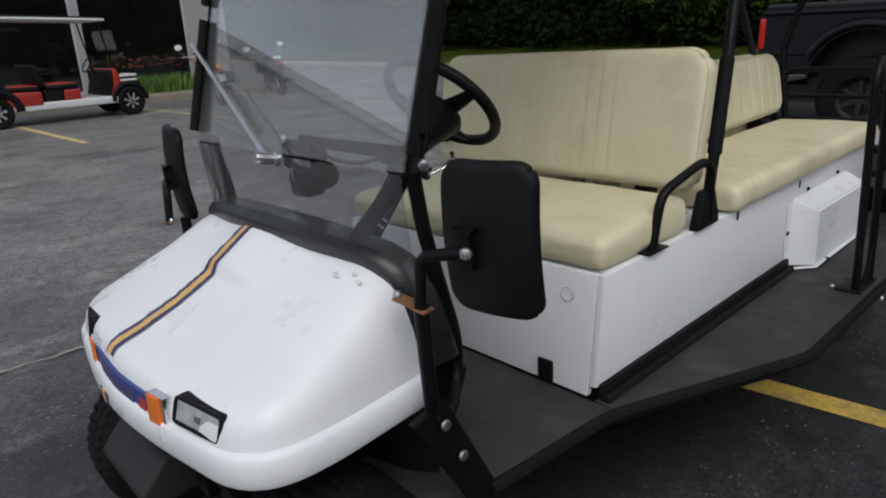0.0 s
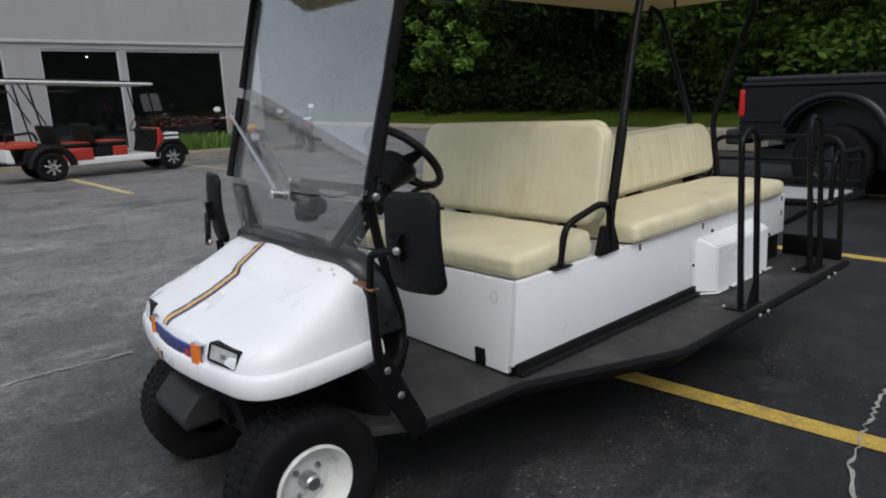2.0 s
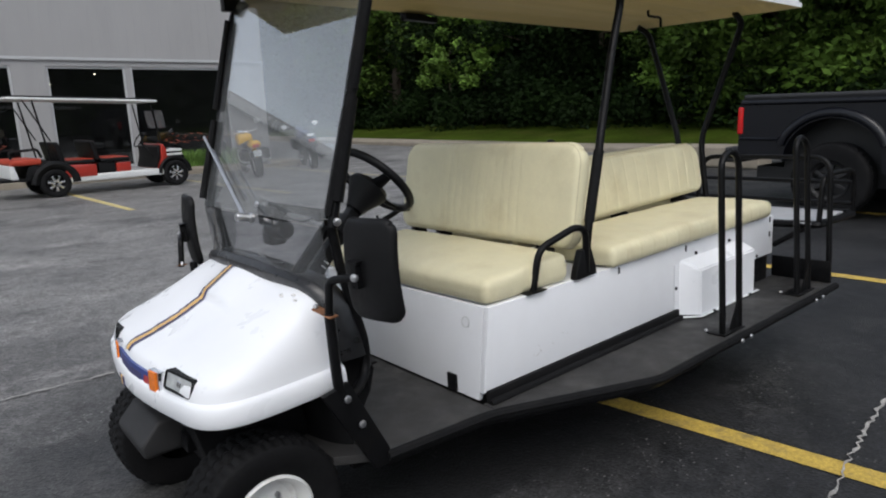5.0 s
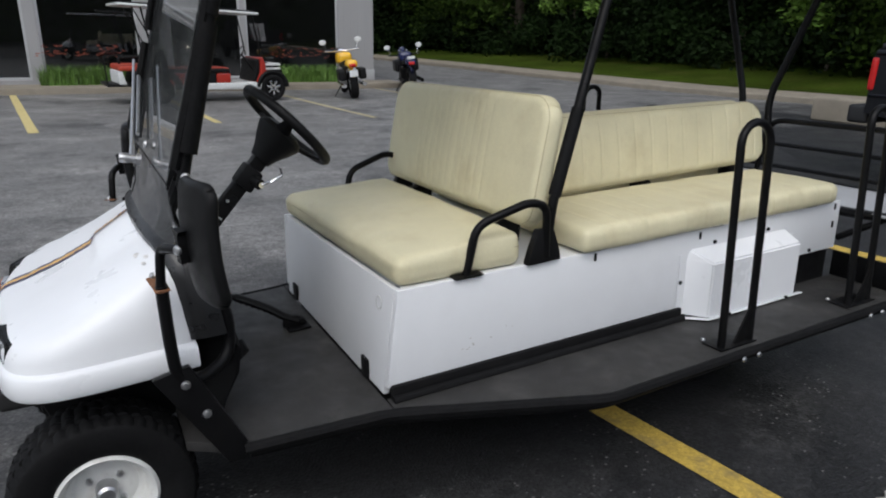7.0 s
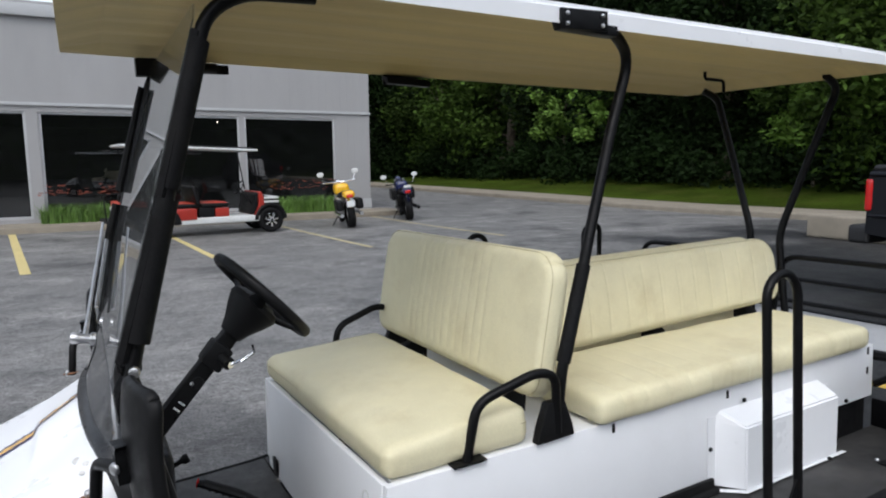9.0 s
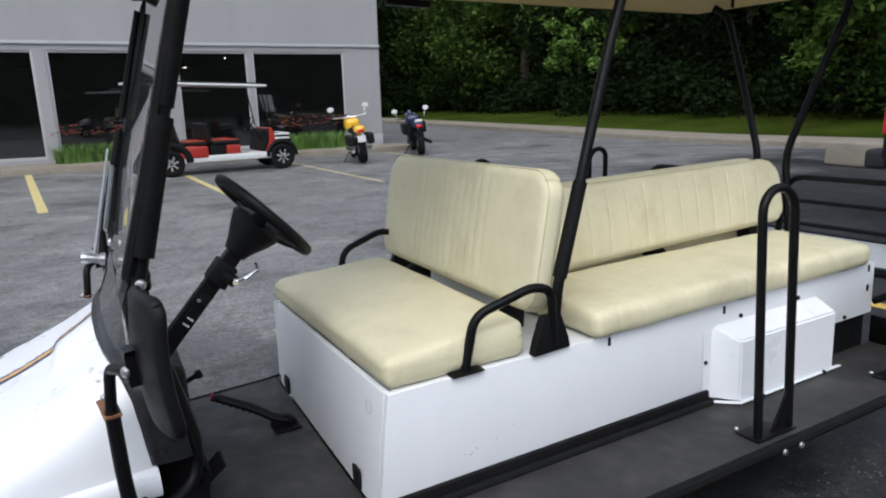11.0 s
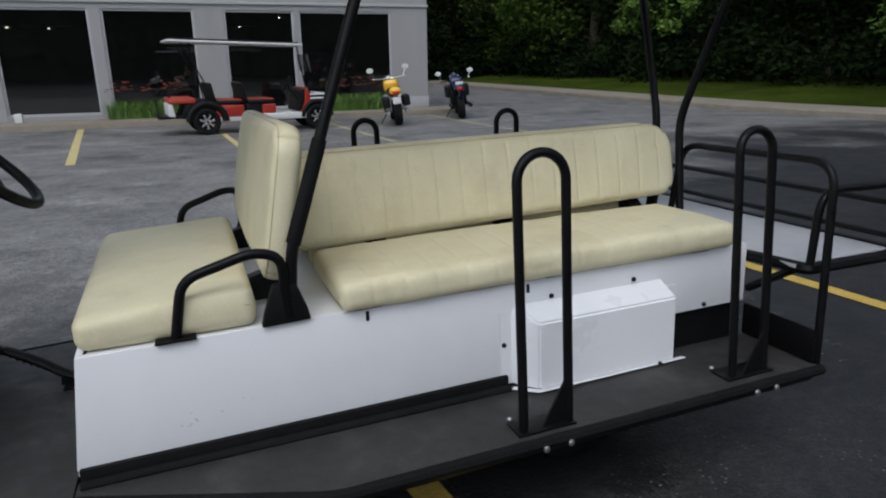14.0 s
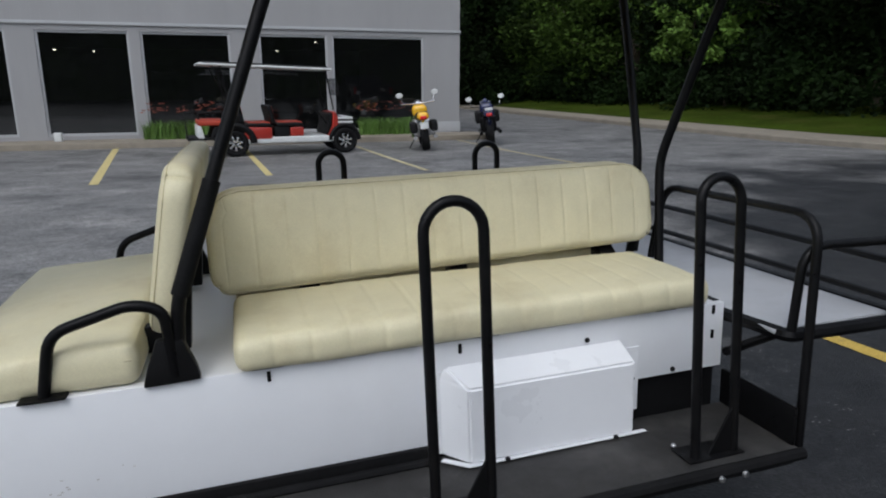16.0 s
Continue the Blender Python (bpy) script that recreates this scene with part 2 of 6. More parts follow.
# the room's dimness is put into near-black wall, floor and ceiling
M_ROOM_SHADE = mat("room_shade", (0.03, 0.03, 0.031), 0.8, vary=0.3, scale=2)
# slight haze lifts the panes in place of their faint reflections
M_WINGLASS = glass("shop_glass", (0.45, 0.47, 0.48), 0.0, 0.9, 1.8, haze=0.006)
M_CONC = mat("concrete", (0.25, 0.22, 0.175), 0.85, spec=0.2, vary=0.15, scale=2.5, fine=0.15, fscale=60, bump=0.4, bscale=90, dirt=(0.2, 0.18, 0.15), dirt_amount=0.35, dirt_scale=3)
M_YELLOW = mat("worn_yellow_paint", (0.52, 0.36, 0.07), 0.75, vary=0.15, scale=6, fine=0.3, fscale=90, bump=0.5, bscale=160, dirt=(0.12, 0.11, 0.09), dirt_amount=0.6, dirt_scale=9)
M_FADED = mat("faded_line_paint", (0.46, 0.40, 0.24), 0.8, vary=0.2, scale=6, fine=0.3, fscale=90, dirt=(0.13, 0.125, 0.11), dirt_amount=0.65, dirt_scale=5)
M_PALELINE = mat("pale_yellow_paint", (0.56, 0.46, 0.20), 0.8, vary=0.15, scale=6, fine=0.3, fscale=90, dirt=(0.14, 0.13, 0.10), dirt_amount=0.45, dirt_scale=6)
M_SCRATCH = mat("bare_scratch", (0.50, 0.48, 0.45), 0.7, vary=0.3, scale=60)
M_GRASS = mat("grass", (0.034, 0.052, 0.006), 0.95, spec=0.03, vary=0.5, scale=0.35, fine=0.4, fscale=14, bump=0.8, bscale=30, dirt=(0.085, 0.070, 0.022), dirt_amount=0.4, dirt_scale=0.8)
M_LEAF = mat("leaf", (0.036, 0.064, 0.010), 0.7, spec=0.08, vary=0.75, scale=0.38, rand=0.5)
# M_LEAF again, with the wood's deep shade put into its colour
M_LEAF_SHADE = mat("shaded_leaf", (0.0075, 0.016, 0.0035), 0.7, spec=0.08, vary=0.6, scale=0.45, rand=0.4)
M_LEAF_L = mat("light_leaf", (0.10, 0.175, 0.028), 0.65, spec=0.15, vary=0.3, scale=0.5, rand=0.45)
M_BARK = mat("bark", (0.07, 0.055, 0.04), 0.9, vary=0.3, scale=5, bump=0.8, bscale=30)
M_LILY = mat("daylily_leaf", (0.09, 0.17, 0.03), 0.55, vary=0.25, scale=3, rand=0.4)
M_FLOWER = mat("orange_flower", (0.30, 0.07, 0.04), 0.6, vary=0.3, scale=20, rand=0.4)
M_TRUCK = mat("dark_truck_paint", (0.003, 0.0035, 0.006), 0.32, vary=0.15, scale=3, coat=0.25, rvar=0.06, spec=0.2)
M_TRUCKTRIM = mat("dark_trim", (0.012, 0.012, 0.013), 0.6, vary=0.2, scale=6)
M_TAIL = mat("red_lens", (0.50, 0.012, 0.012), 0.15, vary=0.1, scale=20)
M_REDCART = mat("red_cart_body", (0.34, 0.025, 0.015), 0.3, vary=0.1, scale=4, coat=0.3)
M_REDSEAT = mat("red_vinyl", (0.40, 0.045, 0.02), 0.45, vary=0.12, scale=8)
M_MOTOY = mat("yellow_motor_paint", (0.75, 0.42, 0.02), 0.25, vary=0.08, scale=6, coat=0.4)
M_MOTOB = mat("dark_blue_motor_paint", (0.008, 0.012, 0.06), 0.25, vary=0.1, scale=6, coat=0.4)
M_DECK = mat("pale_deck_sheet", (0.42, 0.43, 0.45), 0.5, vary=0.06, scale=3, rvar=0.08, dirt=(0.25, 0.24, 0.23), dirt_amount=0.25, dirt_scale=4)
M_BUMPER = mat("grey_black_plastic", (0.022, 0.022, 0.023), 0.6, vary=0.2, scale=9, bump=0.25, bscale=200, spec=0.35)
M_PALE = mat("pale_plate", (0.62, 0.63, 0.62), 0.4, vary=0.1, scale=20)
M_BULB = bpy.data.materials.new("lit_bulb")
M_BULB.use_nodes = True
M_BULB.node_tree.nodes["Principled BSDF"].inputs["Emission Color"].default_value = (1.0, 0.85, 0.6, 1)
M_BULB.node_tree.nodes["Principled BSDF"].inputs["Emission Strength"].default_value = 14.0
M_SEAM = mat("stitched_seam", (0.46, 0.40, 0.23), 0.6, vary=0.2, scale=30)
M_CRACK = mat("crack_filler", (0.34, 0.33, 0.31), 0.9, vary=0.3, scale=20, fine=0.3, fscale=120)


# ---- building helpers ----
def finish(bm, name, material, smooth=True):
    bmesh.ops.recalc_face_normals(bm, faces=bm.faces)
    me = bpy.data.meshes.new(name)
    bm.to_mesh(me)
    bm.free()
    me.materials.append(material)
    if smooth:
        me.polygons.foreach_set("use_smooth", [True] * len(me.polygons))
        me.set_sharp_from_angle(angle=radians(38))
    return me


def part(name, bm, material, parent, label="", smooth=True):
    """One mesh object under a thing or a part (parent None: a thing of its own)."""
    ob = new(name, finish(bm, name, material, smooth))
    if parent is not None:
        ob.parent = parent
    if label:
        ob["label"] = label
    return ob


def share(name, me, parent, m=None, label=""):
    ob = new(name, me)
    ob.parent = parent
    if m is not None:
        ob.matrix_local = m
    if label:
        ob["label"] = label
    return ob


def thing(name, label, category, m=None, group="", kind=""):
    ob = new(name)
    if m is not None:
        ob.matrix_world = m
    return tagged(ob, label, category, group, kind)


def box(x0, x1, y0, y1, z0, z1, bevel=0.0, seg=2, bm=None):
    bm = bm or bmesh.new()
    r = bmesh.ops.create_cube(bm, size=1.0)
    vs = r["verts"]
    for v in vs:
        v.co = Vector(((x0 + x1) / 2 + v.co.x * (x1 - x0), (y0 + y1) / 2 + v.co.y * (y1 - y0), (z0 + z1) / 2 + v.co.z * (z1 - z0)))
    if bevel:
        es = {e for v in vs for e in v.link_edges}
        bmesh.ops.bevel(bm, geom=list(es), offset=bevel, segments=seg, profile=0.6, affect="EDGES")
    return bm


def fillet(pts, r, n=5):
    """Round the corners of a polyline."""
    pts = [Vector(p) for p in pts]
    out = [pts[0]]
    for a, b, c in zip(pts, pts[1:], pts[2:]):
        u, v = (a - b), (c - b)
        d = min(r, u.length * 0.49, v.length * 0.49)
        p, q = b + u.normalized() * d, b + v.normalized() * d
        for i in range(n + 1):
            t = i / n
            out.append(p * (1 - t) ** 2 + b * 2 * t * (1 - t) + q * t * t)
    out.append(pts[-1])
    return out


def tube(pts, r, seg=10, bend=0.0, bm=None, flat=1.0, up=None, closed=False):
    """A swept round (or flattened) bar along a polyline."""
    bm = bm or bmesh.new()
    pts = fillet(pts, bend) if bend else [Vector(p) for p in pts]
    n = len(pts)
    rings = []
    ref = Vector(up) if up else None
    prev = None
    for i, p in enumerate(pts):
        if closed:
            d = (pts[(i + 1) % n] - pts[i - 1]).normalized()
        else:
            d = (pts[min(i + 1, n - 1)] - pts[max(i - 1, 0)]).normalized()
        if ref is not None:
            side = d.cross(ref).normalized()
        elif prev is None:
            side = d.orthogonal().normalized()
        else:
            side = (prev - d * prev.dot(d)).normalized()
        prev = side
        nrm = side.cross(d)
        rad = r(i / (n - 1)) if callable(r) else r
        rings.append([bm.verts.new(p + (side * math.cos(a) + nrm * math.sin(a) * flat) * rad) for a in (2 * math.pi * k / seg for k in range(seg))])
    pairs = list(zip(rings, rings[1:])) + ([(rings[-1], rings[0])] if closed else [])
    for a, b in pairs:
        for k in range(seg):
            bm.faces.new((a[k], a[(k + 1) % seg], b[(k + 1) % seg], b[k]))
    if not closed:
        bm.faces.new(rings[0][::-1])
        bm.faces.new(rings[-1])
    return bm


def lathe(profile, seg=32, m=None, bm=None, close=False):
    """Turn a profile of (radius, height) about the z axis, then lay it at m."""
    bm = bm or bmesh.new()
    m = m or Matrix()
    rings = []
    for rr, h in profile:
        if rr < 1e-5:
            rings.append([bm.verts.new(m @ Vector((0, 0, h)))])
        else:
            rings.append([bm.verts.new(m @ Vector((rr * math.cos(2 * math.pi * k / seg), rr * math.sin(2 * math.pi * k / seg), h))) for k in range(seg)])
    for a, b in zip(rings, rings[1:] + ([rings[0]] if close else [])):
        for k in range(seg):
            q = [a[k % len(a)], a[(k + 1) % len(a)], b[(k + 1) % len(b)], b[k % len(b)]]
            q = list(dict.fromkeys(q))
            if len(q) > 2:
                bm.faces.new(q)
    return bm


def rbox(x0, x1, y0, y1, z0, z1, r, nx=6, ny=6, nz=4, warp=None):
    """A box with soft round edges; warp(u, v, w, co, normal) may push its points about (u, v, w run 0 to 1)."""
    bm = bmesh.new()
    lo, hi = Vector((x0, y0, z0)), Vector((x1, y1, z1))

    def spread(n, a, b):
        # grid lines that are dense inside the rounded rim
        k = 4
        f = min(0.49, r / (b - a))
        rim = [f * (1 - math.cos(math.pi / 2 * i / k)) for i in range(k + 1)]
        mid = [f + (1 - 2 * f) * i / n for i in range(1, n)]
        return rim + mid + [1 - t for t in reversed(rim)]

    gs = [spread(nx, x0, x1), spread(ny, y0, y1), spread(nz, z0, z1)]
    cache = {}

    def vert(u, v, w):
        key = (round(u, 6), round(v, 6), round(w, 6))
        if key not in cache:
            p = Vector((x0 + u * (x1 - x0), y0 + v * (y1 - y0), z0 + w * (z1 - z0)))
            c = Vector([min(max(p[i], lo[i] + r), hi[i] - r) for i in range(3)])
            d = p - c
            nn = d.normalized() if d.length > 1e-9 else Vector((0, 0, 1))
            q = c + nn * r
            if warp:
                q = warp(u, v, w, q, nn)
            cache[key] = bm.verts.new(q)
        return cache[key]

    for axis in range(3):
        a, b = [i for i in range(3) if i != axis]
        for end in (0.0, 1.0):
            for i in range(len(gs[a]) - 1):
                for j in range(len(gs[b]) - 1):
                    quad = []
                    for ii, jj in ((i, j), (i + 1, j), (i + 1, j + 1), (i, j + 1)):
                        uvw = [0, 0, 0]
                        uvw[axis], uvw[a], uvw[b] = end, gs[a][ii], gs[b][jj]
                        quad.append(vert(*uvw))
                    if len(set(quad)) == 4:
                        bm.faces.new(quad)
    return bm


def prism(outline, axis, a, b, bevel=0.0, bm=None, seg=2):
    """An outline of two-coordinate points pushed along an axis from a to b."""
    bm = bm or bmesh.new()

    def at(p, h):
        c = list(p)
        c.insert("xyz".index(axis), h)
        return Vector(c)

    lo = [bm.verts.new(at(p, a)) for p in outline]
    hi = [bm.verts.new(at(p, b)) for p in outline]
    n = len(outline)
    fs = [bm.faces.new(lo), bm.faces.new(hi)]
    for i in range(n):
        fs.append(bm.faces.new((lo[i], lo[(i + 1) % n], hi[(i + 1) % n], hi[i])))
    if bevel:
        bmesh.ops.recalc_face_normals(bm, faces=fs)
        es = {e for f in fs for e in f.edges}
        bmesh.ops.bevel(bm, geom=list(es), offset=bevel, segments=seg, profile=0.6, affect="EDGES")
    return bm


def bolt(parent, at, axis, r=0.008, material=None, name="bolt"):
    m = Matrix.Translation(at) @ Vector(axis).to_track_quat("Z", "Y").to_matrix().to_4x4()
    return part(name, lathe([(0, 0.006), (r * 0.5, 0.006), (r * 0.85, 0.004), (r, 0.0), (r, -0.002)], 12, m), material or M_ALU, parent)


# ---- ground and lot ----
def grid_sheet(x0, x1, y0, y1, nx, ny, height):
    bm = bmesh.new()
    vs = [[bm.verts.new((x0 + (x1 - x0) * i / nx, y0 + (y1 - y0) * j / ny, height(x0 + (x1 - x0) * i / nx, y0 + (y1 - y0) * j / ny))) for j in range(ny + 1)] for i in range(nx + 1)]
    for i in range(nx):
        for j in range(ny):
            bm.faces.new((vs[i][j], vs[i + 1][j], vs[i + 1][j + 1], vs[i][j + 1]))
    return bm


def lot(x, y):
    """Height of the asphalt: level by the shop, rising very gently towards the grass bank."""
    s = min(max((x - 1.0) / 1.5, 0), 1)
    f = min(max((13.0 - y) / 7.0, 0), 1)
    return 0.012 * max(0.0, min(x, 8) - 1.0) * s * f * f * (3 - 2 * f)


def ground_sheet():
    xs = [-400, -100, -30, -10, -4] + [-3 + 0.75 * i for i in range(28)] + [19, 25, 40, 100, 400]
    ys = [-400, -100, -30, -12, -6] + [-4 + 0.75 * i for i in range(26)] + [18, 25, 40, 100, 400]
    bm = bmesh.new()
    vs = [[bm.verts.new((x, y, lot(x, y))) for y in ys] for x in xs]
    for i in range(len(xs) - 1):
        for j in range(len(ys) - 1):
            bm.faces.new((vs[i][j], vs[i + 1][j], vs[i + 1][j + 1], vs[i][j + 1]))
    return bm


tagged(part("ground", ground_sheet(), M_ASPHALT, None), "worn dark asphalt car park with pale scuffs", "asphalt", kind="structure")


def paint_line(x0, y0, x1, y1, w, material, label, name="parking_line"):
    d = Vector((x1 - x0, y1 - y0, 0))
    s = Vector((-d.y, d.x, 0)).normalized() * w / 2
    n = max(4, int(d.length / 0.12))
    bm = bmesh.new()
    L, R = [], []
    for i in range(n + 1):
        p = Vector((x0, y0, 0)) + d * (i / n)
        e = 0.12 * w
        a, b = p + s * (1 + e * random.uniform(-1, 1)) , p - s * (1 + e * random.uniform(-1, 1))
        L.append(bm.verts.new((a.x, a.y, lot(a.x, a.y) + 0.005)))
        R.append(bm.verts.new((b.x, b.y, lot(b.x, b.y) + 0.005)))
    for i in range(n):
        bm.faces.new((L[i], R[i], R[i + 1], L[i + 1]))
    return tagged(part(name, bm, material, None, smooth=False), label, "parking line", "parking lines", "structure")


paint_line(0.66, 2.2, 1.46, -3.2, 0.115, M_YELLOW, "yellow painted parking line on the asphalt under the white cart")
paint_line(3.62, 3.0, 4.32, -3.0, 0.11, M_YELLOW, "yellow painted parking line beside the white cart")
paint_line(6.80, 2.2, 7.10, -2.0, 0.10, M_YELLOW, "yellow painted parking line beside the truck")
for lx, lxx, ly, m_, w_ in ((-1.86, -1.28, 9.0, M_PALELINE, 0.13), (0.86, 1.22, 9.3, M_PALELINE, 0.11), (3.38, 3.76, 9.0, M_FADED, 0.10), (6.30, 6.56, 9.1, M_FADED, 0.10)):
    paint_line(lx, 15.0, lxx, ly, w_, m_, "worn parking line in front of the shop")



def crack(pts, w, seed, label):
    """A jagged open crack, filled with pale grit."""
    rnd = random.Random(seed)
    bm = bmesh.new()
    prev = None
    for a, b in zip(pts, pts[1:]):
        A, B = Vector((*a, 0)), Vector((*b, 0))
        n = max(2, int((B - A).length / 0.03))
        s = Vector((-(B - A).y, (B - A).x, 0)).normalized()
        for i in range(n):
            p = A.lerp(B, i / n) + s * rnd.gauss(0, 0.007)
            h = w * rnd.uniform(0.15, 1.0) * 0.5
            pair = [bm.verts.new((q.x, q.y, lot(q.x, q.y) + 0.0085)) for q in (p + s * h, p - s * h)]
            if prev:
                bm.faces.new((prev[0], prev[1], pair[1], pair[0]))
            prev = pair
    return tagged(part("crack", bm, M_CRACK, None, smooth=False), label, "crack", "cracks in the asphalt", "structure")


crack([(0.60, -0.92), (0.87, -0.83), (1.10, -0.78), (1.43, -0.73), (1.78, -0.69), (2.3, -0.60)], 0.020, 1, "pale crack in the asphalt across the yellow line")
crack([(-2.7, 2.10), (-1.9, 2.22), (-1.2, 2.26), (-0.69, 2.26)], 0.03, 2, "thin pale crack in the asphalt ahead of the cart")
crack([(-4.5, 6.1), (-2.6, 6.3), (-0.8, 6.2), (1.4, 6.5)], 0.02, 3, "thin pale crack across the car park")

CURB_X = 14.0


def kerb_run(name, pts, w, h, label):
    bm = bmesh.new()
    prof = [(0, -0.1), (0, h - 0.03), (0.03, h), (w, h), (w, -0.1)]
    rings = []
    for i, p in enumerate(pts):
        a, b = Vector(pts[max(i - 1, 0)]), Vector(pts[min(i + 1, len(pts) - 1)])
        d = (b - a).normalized()
        s = Vector((d.y, -d.x))
        rings.append([bm.verts.new((p[0] + s.x * q, p[1] + s.y * q, z + lot(p[0], p[1]))) for q, z in prof])
    for a, b in zip(rings, rings[1:]):
        for k in range(len(prof) - 1):
            bm.faces.new((a[k], a[k + 1], b[k + 1], b[k]))
    return tagged(part(name, bm, M_CONC, None), label, "kerb", kind="structure")


kerb_run("kerb", [(CURB_X, y) for y in range(-60, 64, 2)], 1.7, 0.15, "pale concrete kerb along the grass bank")


def bank(x, y):
    d = x - CURB_X - 0.3
    return lot(16, y) + 0.055 + 0.06 * max(0, d) ** 1.15 + 0.05 * min(1, d) * noise.noise(Vector((x * 0.25, y * 0.25, 0)))


tagged(part("grass_bank", grid_sheet(CURB_X + 1.65, 60, -60, 80, 40, 70, bank), M_GRASS, None), "mown green grass bank below the trees", "grass", kind="structure")

# pavement in front of the shop
tagged(part("pavement", box(-16, 7.25, 15.05, 16.25, -0.2, 0.13, 0.02), M_CONC, None), "pale concrete pavement along the shop front", "pavement", kind="structure")

def unseen_hedge():
    """An upright, uneven wall of foliage."""
    r = random.Random(21)
    bm = bmesh.new()
    cols = []
    for i in range(91):
        x = -70 + i * 1.7
        top = 9.5 + 2.0 * noise.noise(Vector((x * 0.15, 0, 0))) + r.uniform(-0.5, 0.5)
        cols.append([bm.verts.new((x, -34 + 1.2 * noise.noise(Vector((x * 0.4, k * 0.9, 3))) + 0.12 * k * k, top * k / 8)) for k in range(9)])
    for a, b in zip(cols, cols[1:]):
        for k in range(8):
            bm.faces.new((a[k], b[k], b[k + 1], a[k + 1]))
    return bm


# an unseen tree line, added behind the camera to darken reflections
tagged(part("backdrop", unseen_hedge(), M_LEAF, None), "unseen line of trees added behind the camera", "trees", kind="structure")

# ---- shop building ----
# the third place is a white sign, drawn as a lamp
SHOP_LAMPS = [(-3.91, 2.37), (-2.91, 2.35), (2.14, 2.42), (3.32, 2.70)]
WALL_Y, WALL_T, WALL_H = 16.2, 0.25, 4.9
HEAD = 2.63
OPEN = [(-6.2, -4.06, 0.22, HEAD), (-3.46, -1.50, 0.22, HEAD), (-1.25, 0.78, 0.22, HEAD), (1.47, 3.17, 0.22, HEAD), (3.29, 5.74, 0.22, HEAD)]


def shop_wall():
    bm = bmesh.new()
    xs = [-16.0] + [v for o in OPEN for v in o[:2]] + [6.76]
    for i in range(0, len(xs) - 1, 2):
        box(xs[i], xs[i + 1], WALL_Y, WALL_Y + WALL_T, 0.0, HEAD, bm=bm)
    box(-16.0, 6.76, WALL_Y, WALL_Y + WALL_T, HEAD, WALL_H, bm=bm)
    for o in OPEN:
        box(o[0], o[1], WALL_Y, WALL_Y + WALL_T, 0.0, o[2], bm=bm)
    # vertical ribs of the siding
    x = -15.9
    while x < 6.7:
        if not any(o[0] - 0.03 < x < o[1] + 0.03 for o in OPEN):
            box(x, x + 0.02, WALL_Y - 0.003, WALL_Y, 0.13, 2.74, bm=bm)
        box(x, x + 0.02, WALL_Y - 0.003, WALL_Y, 2.84, WALL_H, bm=bm)
        x += 0.2
    return bm


wall = tagged(part("wall_front", shop_wall(), M_SIDING, None, smooth=False), "light grey ribbed metal wall of the shop", "wall", kind="structure")
part("ledge", box(-16, 6.78, WALL_Y - 0.05, WALL_Y - 0.002, 2.76, 2.83, 0.008), M_FRAME, wall, "pale grey ledge above the windows")
part("roof_edge", box(-16, 6.85, WALL_Y - 0.12, WALL_Y - 0.003, WALL_H - 0.22, WALL_H + 0.05, 0.02), M_FRAME, wall, "white metal roof edge")
part("base_trim", box(5.76, 6.78, WALL_Y - 0.03, WALL_Y - 0.002, 0.13, 0.42, 0.008), M_FRAME, wall)
tagged(part("wall_side", box(6.51, 6.76, WALL_Y + WALL_T + 0.003, 34, 0, WALL_H), M_SIDING, None, smooth=False), "light grey metal side wall of the shop", "wall", kind="structure")
tagged(part("wall_back", box(-16, 6.5, 30, 30.2, 0, WALL_H), M_ROOM_SHADE, None, smooth=False), "dim inner wall of the shop", "wall", kind="structure")
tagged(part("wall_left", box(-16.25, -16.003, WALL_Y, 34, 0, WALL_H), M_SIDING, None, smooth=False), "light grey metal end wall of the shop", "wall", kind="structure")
tagged(part("floor", box(-16, 6.5, WALL_Y + WALL_T + 0.003, 30, 0.02, 0.14), M_ROOM_SHADE, None, smooth=False), "dim shop floor", "floor", kind="structure")
tagged(part("ceiling", box(-16, 6.5, WALL_Y + WALL_T + 0.003, 30, 2.9, 3.0), M_ROOM_SHADE, None, smooth=False), "dim shop ceiling", "ceiling", kind="structure")
tagged(part("roof", box(-16.2, 6.74, WALL_Y + 0.1, 34, WALL_H + 0.055, WALL_H + 0.15), M_SIDING, None, smooth=False), "flat grey shop roof", "roof", kind="structure")

for i, (a, b, z0, z1) in enumerate(OPEN):
    win = thing("window_%d" % (i + 1), "tall dark shop window in a pale frame", "window", pose(0, 0, 0), "shop windows", "structure")
    for nm, bx in (("window_frame", (a, a + 0.05, z0, z1)), ("window_frame", (b - 0.05, b, z0, z1)), ("window_frame", (a + 0.05, b - 0.05, z1 - 0.05, z1)), ("window_sill", (a + 0.05, b - 0.05, z0, z0 + 0.06))):
        part(nm, box(bx[0] + 0.001, bx[1] - 0.001, WALL_Y + 0.03, WALL_Y + 0.10, bx[2] + 0.001, bx[3] - 0.001, 0.006), M_FRAME, win)
    p = part("pane", box(a + 0.052, b - 0.052, WALL_Y + 0.06, WALL_Y + 0.068, z0 + 0.062, z1 - 0.052), M_WINGLASS, win, smooth=False)
    p.visible_shadow = False


